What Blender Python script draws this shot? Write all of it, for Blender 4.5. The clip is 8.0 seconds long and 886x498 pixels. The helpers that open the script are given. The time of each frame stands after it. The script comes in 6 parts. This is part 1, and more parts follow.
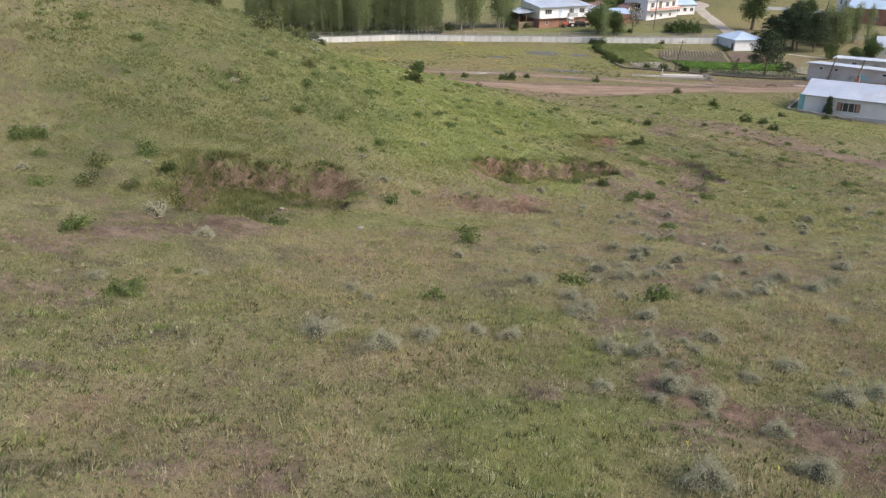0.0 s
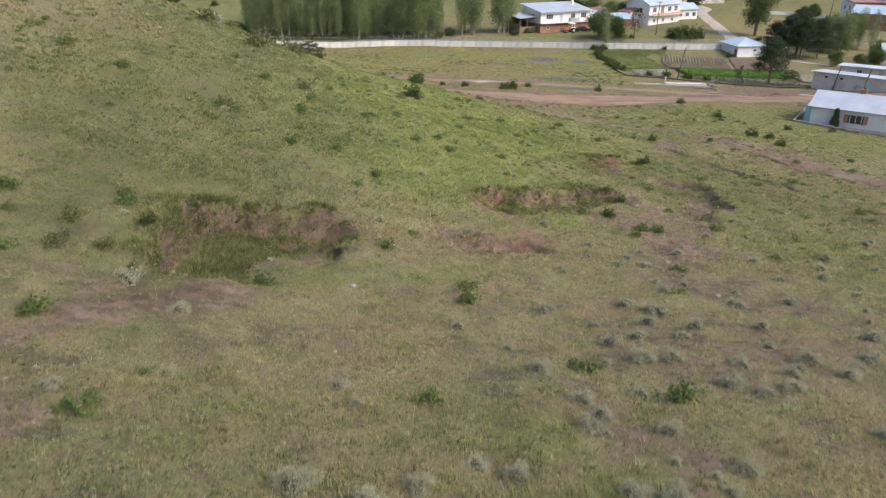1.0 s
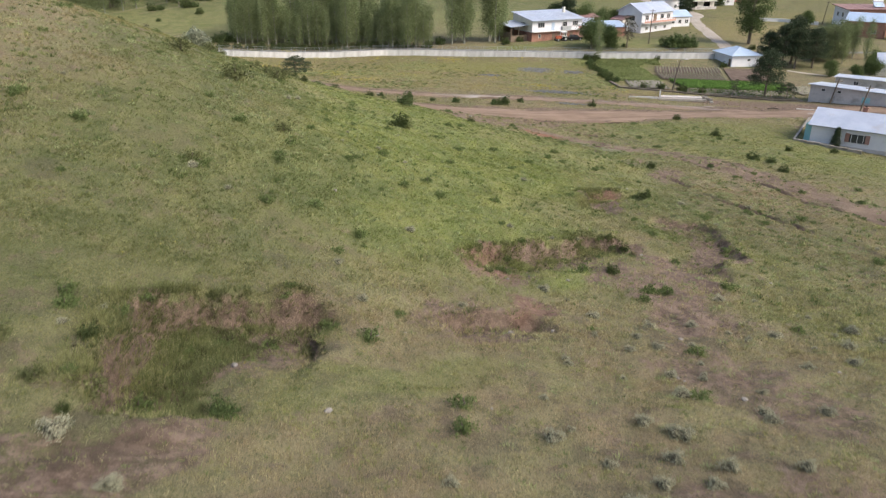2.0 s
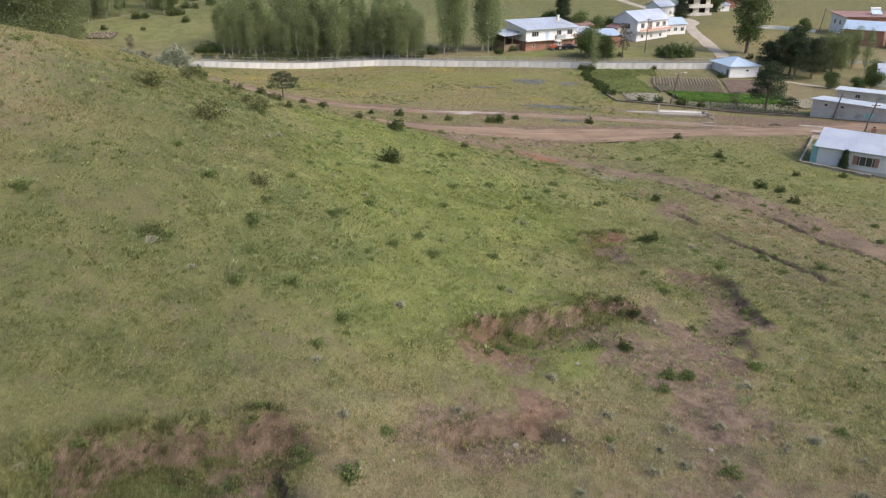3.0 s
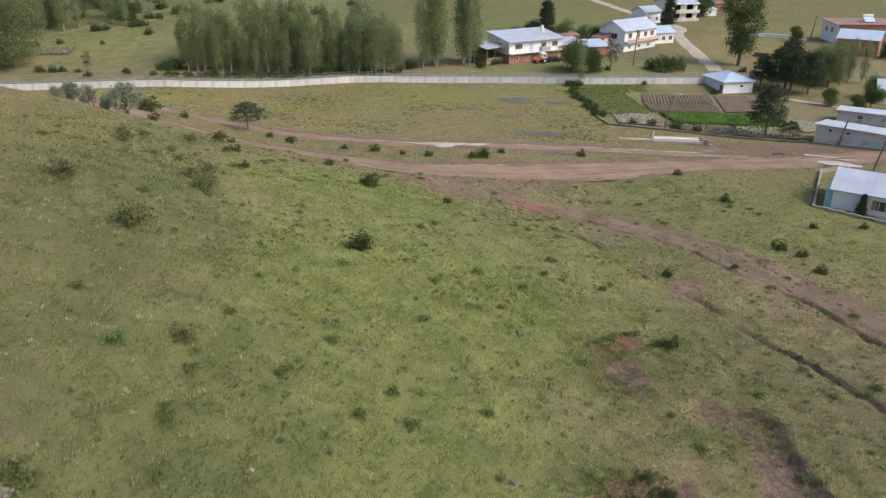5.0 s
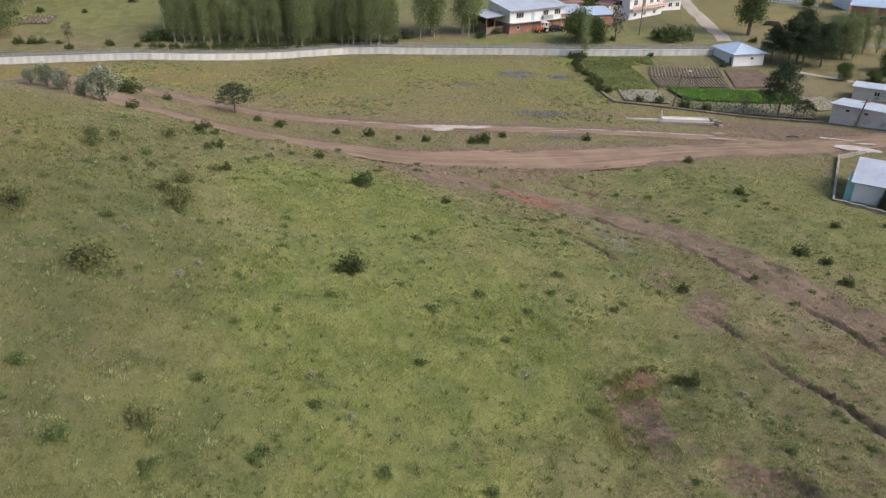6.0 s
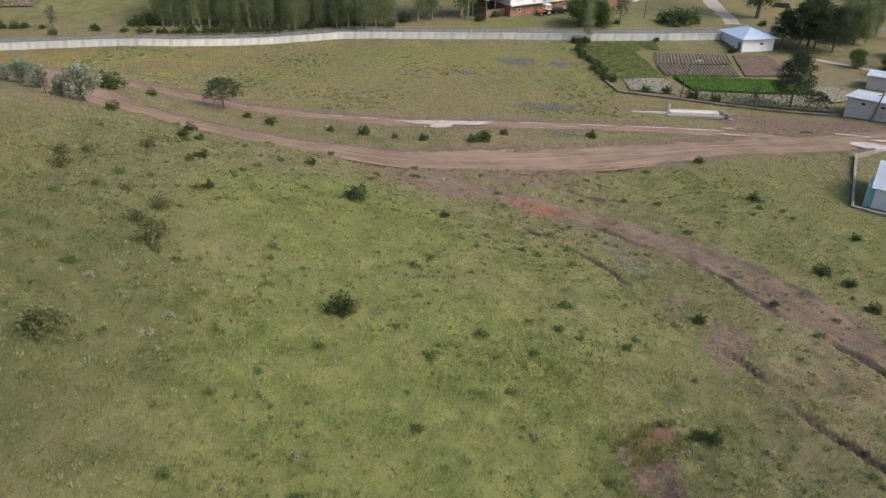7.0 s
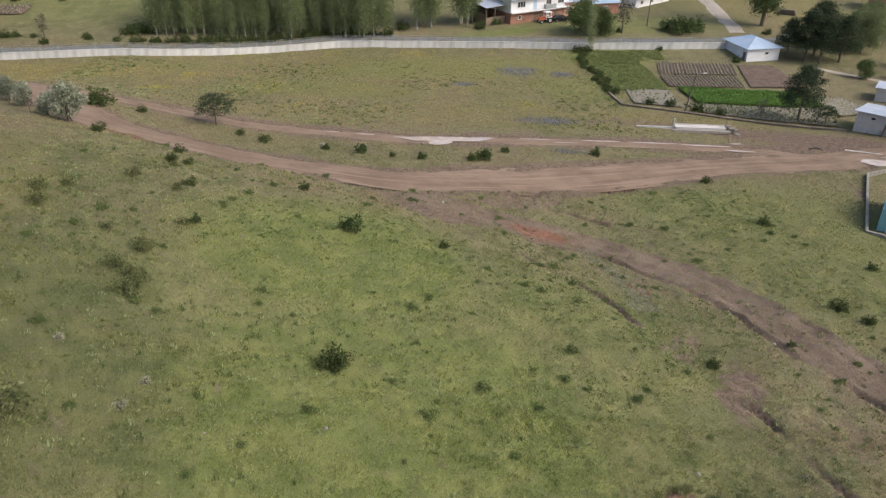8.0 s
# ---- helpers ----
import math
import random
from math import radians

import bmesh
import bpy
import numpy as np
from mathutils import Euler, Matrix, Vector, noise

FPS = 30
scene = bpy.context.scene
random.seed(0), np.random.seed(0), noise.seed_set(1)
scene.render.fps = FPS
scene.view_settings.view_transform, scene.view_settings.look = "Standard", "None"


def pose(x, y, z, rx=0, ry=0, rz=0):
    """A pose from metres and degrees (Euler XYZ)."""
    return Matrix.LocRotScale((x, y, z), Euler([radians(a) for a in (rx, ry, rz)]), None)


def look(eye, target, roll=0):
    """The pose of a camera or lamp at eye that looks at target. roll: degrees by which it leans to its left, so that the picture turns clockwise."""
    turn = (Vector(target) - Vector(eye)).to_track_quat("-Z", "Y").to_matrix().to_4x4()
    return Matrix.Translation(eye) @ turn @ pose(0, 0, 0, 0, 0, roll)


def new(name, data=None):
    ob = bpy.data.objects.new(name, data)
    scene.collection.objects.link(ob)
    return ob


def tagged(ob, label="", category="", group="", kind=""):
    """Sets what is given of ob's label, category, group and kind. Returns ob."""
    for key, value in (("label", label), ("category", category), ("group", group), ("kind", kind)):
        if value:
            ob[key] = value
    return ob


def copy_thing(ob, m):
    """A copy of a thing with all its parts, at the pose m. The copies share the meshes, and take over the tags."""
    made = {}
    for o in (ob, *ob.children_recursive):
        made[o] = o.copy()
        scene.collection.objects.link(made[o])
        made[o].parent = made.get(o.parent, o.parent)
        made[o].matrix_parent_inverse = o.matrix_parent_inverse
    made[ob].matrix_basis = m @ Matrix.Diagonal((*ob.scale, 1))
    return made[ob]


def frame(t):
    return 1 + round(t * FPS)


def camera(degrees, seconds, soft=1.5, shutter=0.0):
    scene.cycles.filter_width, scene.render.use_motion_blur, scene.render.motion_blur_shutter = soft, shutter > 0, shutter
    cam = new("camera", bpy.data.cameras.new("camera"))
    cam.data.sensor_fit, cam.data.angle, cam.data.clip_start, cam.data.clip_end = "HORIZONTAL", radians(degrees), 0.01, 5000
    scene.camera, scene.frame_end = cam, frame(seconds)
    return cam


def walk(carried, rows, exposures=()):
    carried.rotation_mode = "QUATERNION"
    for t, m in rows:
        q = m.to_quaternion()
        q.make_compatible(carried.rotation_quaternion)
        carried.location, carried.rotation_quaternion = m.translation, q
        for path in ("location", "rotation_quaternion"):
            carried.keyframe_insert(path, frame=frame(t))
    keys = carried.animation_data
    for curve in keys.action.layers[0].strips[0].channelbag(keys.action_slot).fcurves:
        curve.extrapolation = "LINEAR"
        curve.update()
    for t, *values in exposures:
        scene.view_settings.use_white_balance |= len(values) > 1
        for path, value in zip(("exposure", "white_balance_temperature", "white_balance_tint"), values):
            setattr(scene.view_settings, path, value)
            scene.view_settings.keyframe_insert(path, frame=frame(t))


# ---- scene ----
cam = camera(63.8, 8.0, soft=1.25, shutter=0.3)
METRES, EYE, TILT, LEAN, TURN = 42.0, 24.2, -23.5, 0.0, 0.0
ROWS = [
    (0.0, 0.0, 0.0, 0.0, -0.0, 0.0, -0.0),
    (0.5, 0.0005, 0.0165, 0.0139, 0.0, -0.01, -0.04),
    (1.0, 0.0013, 0.0423, 0.0485, 0.01, -0.02, -0.09),
    (1.5, 0.0021, 0.0778, 0.0863, -0.31, -0.01, 0.05),
    (2.0, 0.0025, 0.1231, 0.13, -0.69, -0.0, 0.23),
    (3.5, 0.0047, 0.279, 0.2681, -1.63, -0.03, 0.6),
    (4.0, 0.007, 0.336, 0.3168, -2.08, -0.05, 0.83),
    (4.5, 0.01, 0.3914, 0.3637, -2.51, -0.08, 1.04),
    (6.0, 0.0202, 0.5648, 0.5107, -2.9, -3.71, 1.23),
    (6.5, 0.0232, 0.6207, 0.5593, -2.97, -5.56, 1.25),
    (7.0, 0.0263, 0.6701, 0.6008, -3.04, -5.83, 1.26),
    (7.5, 0.0286, 0.7095, 0.6334, -3.11, -5.85, 1.27),
    (8.0, 0.0314, 0.7455, 0.6635, -3.11, -5.88, 1.26),
]
walk(cam, [(t, pose(0, 0, EYE, TILT, LEAN, TURN) @ pose(METRES * x, METRES * y, METRES * z, 90 + pitch, roll, yaw)) for t, x, y, z, yaw, pitch, roll in ROWS],
     [(0.0, 0.78), (1.5, 0.78), (4.0, 0.64), (8.0, 0.48)])


# ---- world, sun and exposure ----
SUN_AZ, SUN_EL = 118.0, 44.0      # degrees east of +y, degrees up
world = bpy.data.worlds.new("overcast_sky")
scene.world = world
world.use_nodes = True
wn = world.node_tree.nodes
sky = wn.new("ShaderNodeTexSky")
sky.sky_type, sky.sun_disc = "NISHITA", False
sky.sun_elevation, sky.sun_rotation = radians(SUN_EL), radians(SUN_AZ)
sky.air_density, sky.dust_density, sky.ozone_density = 1.0, 4.0, 1.0
wn["Background"].inputs["Strength"].default_value = 0.15
world.node_tree.links.new(sky.outputs[0], wn["Background"].inputs["Color"])
sun_data = bpy.data.lights.new("sun", "SUN")
sun_data.energy, sun_data.angle, sun_data.color = 1.5, radians(24), (1.0, 0.95, 0.88)
sun = new("sun", sun_data)
_a, _e = radians(SUN_AZ), radians(SUN_EL)
sun.matrix_world = look((0, 0, 200), (-math.sin(_a) * math.cos(_e), -math.cos(_a) * math.cos(_e), 200 - math.sin(_e)))

# ---- materials ----
def tree_of(name):
    m = bpy.data.materials.new(name)
    m.use_nodes = True
    return m, m.node_tree.nodes, m.node_tree.links, m.node_tree.nodes["Principled BSDF"]


def noise_node(n, l, scale, detail=4.0, rough=0.6, vec=None, stretch=None):
    t = n.new("ShaderNodeTexNoise")
    t.inputs["Scale"].default_value, t.inputs["Detail"].default_value, t.inputs["Roughness"].default_value = scale, detail, rough
    if vec is not None:
        if stretch:
            mp = n.new("ShaderNodeMapping")
            mp.inputs["Scale"].default_value = stretch
            l.new(vec, mp.inputs["Vector"])
            vec = mp.outputs[0]
        l.new(vec, t.inputs["Vector"])
    return t.outputs[0]


def ramp(n, l, fac, lo, hi):
    r = n.new("ShaderNodeMapRange")
    r.interpolation_type = "SMOOTHSTEP"
    r.inputs["From Min"].default_value, r.inputs["From Max"].default_value = lo, hi
    l.new(fac, r.inputs["Value"])
    return r.outputs[0]


def mixc(n, l, fac, a, b):
    m = n.new("ShaderNodeMix")
    m.data_type = "RGBA"
    for sock, v in ((m.inputs[0], fac), (m.inputs[6], a), (m.inputs[7], b)):
        if isinstance(v, (int, float)):
            sock.default_value = v
        elif isinstance(v, tuple):
            sock.default_value = (*v, 1)
        else:
            l.new(v, sock)
    return m.outputs[2]


def maths(n, l, op, a, b):
    m = n.new("ShaderNodeMath")
    m.operation = op
    for sock, v in zip(m.inputs, (a, b)):
        if isinstance(v, (int, float)):
            sock.default_value = v
        else:
            l.new(v, sock)
    return m.outputs[0]


def bump(n, l, p, height_out, strength, distance):
    b = n.new("ShaderNodeBump")
    b.inputs["Strength"].default_value, b.inputs["Distance"].default_value = strength, distance
    l.new(height_out, b.inputs["Height"])
    l.new(b.outputs[0], p.inputs["Normal"])


def surf(name, c1, c2, scale=1.0, rough=0.8, metal=0.0, spec=0.3, bump_m=0.0, stain=None, stain_scale=0.3, stain_at=(0.5, 0.7),
         stretch=None, tint=0.0, island=0.0, leafy=False, share=0.5):
    """A surface whose colour wanders between two tones, with stains of a third, grain relief and a tint for each piece."""
    m, n, l, p = tree_of(name)
    pos = n.new("ShaderNodeTexCoord").outputs["Object"]
    f1 = noise_node(n, l, scale, 5.0, 0.65, pos, stretch)
    col = mixc(n, l, ramp(n, l, f1, 0.3, 0.7), c1, c2)
    if stain:
        f2 = noise_node(n, l, stain_scale, 6.0, 0.7, pos, stretch)
        col = mixc(n, l, ramp(n, l, f2, *stain_at), col, stain)
    for amount, node, out in ((tint, "ShaderNodeObjectInfo", "Random"), (island, "ShaderNodeNewGeometry", "Random Per Island")):
        if amount:
            h = n.new("ShaderNodeHueSaturation")
            rnd = n.new(node).outputs[out]
            r = n.new("ShaderNodeMapRange")
            r.inputs["To Min"].default_value, r.inputs["To Max"].default_value = 1 - amount, 1 + amount
            l.new(rnd, r.inputs["Value"])
            l.new(r.outputs[0], h.inputs["Value"])
            l.new(col, h.inputs["Color"])
            col = h.outputs[0]
    if leafy:
        return thin(m, n, l, p, col, share)
    l.new(col, p.inputs["Base Color"])
    p.inputs["Roughness"].default_value, p.inputs["Metallic"].default_value = rough, metal
    p.inputs["Specular IOR Level"].default_value = spec
    if bump_m:
        bump(n, l, p, noise_node(n, l, scale * 6, 5.0, 0.7, pos, stretch), 0.6, bump_m)
    return m


def grass_colour(n, l, pos):
    """Grass tones over the land, drier and lusher by place; returns the colour and the finer noises."""
    def attr(name):
        t = n.new("ShaderNodeAttribute")
        t.attribute_name = name
        return t.outputs["Fac"]

    big, mid = noise_node(n, l, 0.045, 3, 0.6, pos), noise_node(n, l, 0.33, 5, 0.65, pos)
    fine, grit = noise_node(n, l, 2.3, 6, 0.7, pos), noise_node(n, l, 14.0, 5, 0.75, pos)
    grass = mixc(n, l, ramp(n, l, mid, 0.36, 0.64), GRASS_A, GRASS_B)
    grass = mixc(n, l, ramp(n, l, big, 0.40, 0.60), grass, mixc(n, l, ramp(n, l, mid, 0.36, 0.64), GRASS_B, GRASS_C))
    grass = mixc(n, l, attr("lush"), grass, mixc(n, l, ramp(n, l, mid, 0.36, 0.64), LUSH_A, LUSH_B))
    tussock = noise_node(n, l, 1.15, 4, 0.6, pos)
    grass = mixc(n, l, maths(n, l, "MULTIPLY", ramp(n, l, tussock, 0.50, 0.64), 0.22), grass, LUSH_A)
    grass = mixc(n, l, maths(n, l, "MULTIPLY", ramp(n, l, tussock, 0.46, 0.36), 0.16), grass, GRASS_C)
    grass = mixc(n, l, attr("weedy"), grass, mixc(n, l, ramp(n, l, mid, 0.36, 0.64), WEED_A, WEED_B))
    grass = mixc(n, l, attr("dry"), grass, mixc(n, l, ramp(n, l, mid, 0.36, 0.64), DRY_A, DRY_B))
    return grass, attr, mid, fine, grit


def ground_material():
    m, n, l, p = tree_of("pasture")
    pos = n.new("ShaderNodeNewGeometry").outputs["Position"]
    grass, attr, mid, fine, grit = grass_colour(n, l, pos)
    thin_sward = maths(n, l, "SUBTRACT", 1.0, maths(n, l, "MULTIPLY", attr("lush"), 0.8))
    grass = mixc(n, l, maths(n, l, "MULTIPLY", ramp(n, l, fine, 0.50, 0.66), 0.14), grass, TUFT_DARK)
    grass = mixc(n, l, maths(n, l, "MULTIPLY", ramp(n, l, grit, 0.54, 0.68), 0.25), grass, STRAW)
    grass = mixc(n, l, maths(n, l, "MULTIPLY", ramp(n, l, grit, 0.48, 0.39), maths(n, l, "MULTIPLY", thin_sward, 0.75)), grass, TUFT_DARK)
    grass = mixc(n, l, maths(n, l, "MULTIPLY", attr("sparse"), 0.6), grass, mixc(n, l, ramp(n, l, grit, 0.40, 0.62), LITTER_A, LITTER_B))
    speck = noise_node(n, l, 46.0, 4, 0.75, pos)
    grass = mixc(n, l, maths(n, l, "MULTIPLY", ramp(n, l, speck, 0.54, 0.64), 0.40), grass, STRAW)
    grass = mixc(n, l, maths(n, l, "MULTIPLY", ramp(n, l, speck, 0.47, 0.37), 0.65), grass, LITTER_A)
    soil = mixc(n, l, ramp(n, l, fine, 0.36, 0.64), SOIL_A, SOIL_B)
    soil = mixc(n, l, attr("humus"), soil, mixc(n, l, ramp(n, l, fine, 0.40, 0.66), HUMUS_SHADE_A, HUMUS_SHADE_B))
    soil = mixc(n, l, attr("lane"), soil, mixc(n, l, ramp(n, l, mid, 0.36, 0.64), LANE_A, LANE_B))
    soil = mixc(n, l, attr("red"), soil, mixc(n, l, ramp(n, l, mid, 0.38, 0.62), RED_A, RED_B))
    soil = mixc(n, l, maths(n, l, "MULTIPLY", ramp(n, l, speck, 0.55, 0.66), 0.5), soil, SOIL_PALE)
    soil = mixc(n, l, maths(n, l, "MULTIPLY", ramp(n, l, speck, 0.45, 0.36), 0.5), soil, LITTER_A)
    fine_edge = maths(n, l, "MULTIPLY", maths(n, l, "SUBTRACT", grit, 0.5), 1.4)
    wob = maths(n, l, "ADD", maths(n, l, "MULTIPLY", fine, 1.5), maths(n, l, "MULTIPLY", noise_node(n, l, 0.8, 5, 0.7, pos), 1.6))
    bare = maths(n, l, "ADD", attr("bare"), maths(n, l, "ADD", maths(n, l, "SUBTRACT", wob, 1.55), fine_edge))
    stray = maths(n, l, "MULTIPLY", ramp(n, l, noise_node(n, l, 0.8, 6, 0.75, pos), 0.53, 0.62), 0.6)
    stray = maths(n, l, "MULTIPLY", stray, maths(n, l, "SUBTRACT", 1.0, maths(n, l, "MULTIPLY", attr("lush"), 1.2)))
    bare = maths(n, l, "MAXIMUM", ramp(n, l, bare, 0.22, 0.62), stray)
    l.new(mixc(n, l, bare, grass, soil), p.inputs["Base Color"])
    p.inputs["Roughness"].default_value, p.inputs["Specular IOR Level"].default_value = 0.95, 0.1
    bump(n, l, p, maths(n, l, "ADD", fine, maths(n, l, "ADD", maths(n, l, "MULTIPLY", grit, 0.35), maths(n, l, "MULTIPLY", speck, 0.12))), 0.9, 0.14)
    return m


def thin(m, n, l, p, col, through_share=0.5):
    """Blades and leaves: light falls on them and shines through them."""
    front, back, both = n.new("ShaderNodeBsdfDiffuse"), n.new("ShaderNodeBsdfTranslucent"), n.new("ShaderNodeAddShader")
    l.new(col, front.inputs["Color"])
    l.new(mixc(n, l, through_share, (0, 0, 0), col), back.inputs["Color"])
    l.new(front.outputs[0], both.inputs[0])
    l.new(back.outputs[0], both.inputs[1])
    l.new(both.outputs[0], n["Material Output"].inputs["Surface"])
    n.remove(p)
    return m


def blade_material():
    m, n, l, p = tree_of("grass_blades")
    geo = n.new("ShaderNodeNewGeometry")
    col = grass_colour(n, l, geo.outputs["Position"])[0]
    rnd = geo.outputs["Random Per Island"]
    tuft = noise_node(n, l, 6.0, 3, 0.7, geo.outputs["Position"])
    col = mixc(n, l, maths(n, l, "MULTIPLY", ramp(n, l, tuft, 0.47, 0.36), 0.45), col, TUFT_DARK)
    col = mixc(n, l, maths(n, l, "MULTIPLY", ramp(n, l, tuft, 0.55, 0.66), 0.30), col, STRAW)
    col = mixc(n, l, maths(n, l, "MULTIPLY", ramp(n, l, rnd, 0.84, 1.0), 0.4), col, STRAW)
    col = mixc(n, l, maths(n, l, "MULTIPLY", ramp(n, l, rnd, 0.36, 0.0), 0.6), col, TUFT_DARK)
    return thin(m, n, l, p, col, 0.8)


def road_material(name, a, b, rut, edge):
    """Packed earth with long wheel streaks; the mesh says how far across and along each place lies."""
    m, n, l, p = tree_of(name)
    pos = n.new("ShaderNodeNewGeometry").outputs["Position"]

    def attr(key):
        t = n.new("ShaderNodeAttribute")
        t.attribute_name = key
        return t.outputs["Fac"]

    mix = n.new("ShaderNodeCombineXYZ")
    l.new(maths(n, l, "MULTIPLY", attr("across"), 5.0), mix.inputs[0])
    l.new(maths(n, l, "MULTIPLY", attr("run"), 0.05), mix.inputs[1])
    streak, blot = noise_node(n, l, 1.0, 5, 0.7, mix.outputs[0]), noise_node(n, l, 0.22, 6, 0.7, pos)
    grit = noise_node(n, l, 5.0, 6, 0.75, pos)
    col = mixc(n, l, ramp(n, l, blot, 0.38, 0.62), a, b)
    col = mixc(n, l, maths(n, l, "MULTIPLY", ramp(n, l, streak, 0.50, 0.62), 0.75), col, rut)
    col = mixc(n, l, maths(n, l, "MULTIPLY", ramp(n, l, streak, 0.44, 0.34), 0.6), col, edge)
    col = mixc(n, l, maths(n, l, "MULTIPLY", ramp(n, l, grit, 0.55, 0.7), 0.45), col, edge)
    l.new(col, p.inputs["Base Color"])
    p.inputs["Roughness"].default_value, p.inputs["Specular IOR Level"].default_value = 0.92, 0.15
    bump(n, l, p, maths(n, l, "ADD", streak, maths(n, l, "MULTIPLY", grit, 0.4)), 0.6, 0.06)
    return m


GRASS_A, GRASS_B, GRASS_C = (0.136, 0.134, 0.060), (0.218, 0.194, 0.104), (0.204, 0.162, 0.096)
LUSH_A, LUSH_B = (0.118, 0.150, 0.040), (0.178, 0.198, 0.059)
WEED_A, WEED_B = (0.080, 0.098, 0.034), (0.130, 0.138, 0.054)
DRY_A, DRY_B = (0.262, 0.216, 0.074), (0.208, 0.178, 0.062)
TUFT_DARK, STRAW = (0.030, 0.036, 0.016), (0.330, 0.300, 0.200)
LITTER_A, LITTER_B = (0.040, 0.034, 0.024), (0.110, 0.088, 0.062)
SOIL_PALE = (0.300, 0.240, 0.190)
SOIL_A, SOIL_B = (0.098, 0.069, 0.052), (0.212, 0.156, 0.118)
# Dark bank topsoil; the same tones paint the shade in the ditches.
HUMUS_SHADE_A, HUMUS_SHADE_B = (0.066, 0.047, 0.034), (0.132, 0.096, 0.070)
LANE_A, LANE_B = (0.140, 0.102, 0.074), (0.196, 0.146, 0.108)
RED_A, RED_B = (0.165, 0.070, 0.046), (0.225, 0.112, 0.078)


def leaf_material(name, a, b, spread=0.3, scale=0.5, share=0.5):
    """Foliage: a tone for each leaf and slow drifts over the plant."""
    m = surf(name, a, b, scale, 0.75, spec=0.15, island=spread, tint=0.1, leafy=True, share=share)
    return m


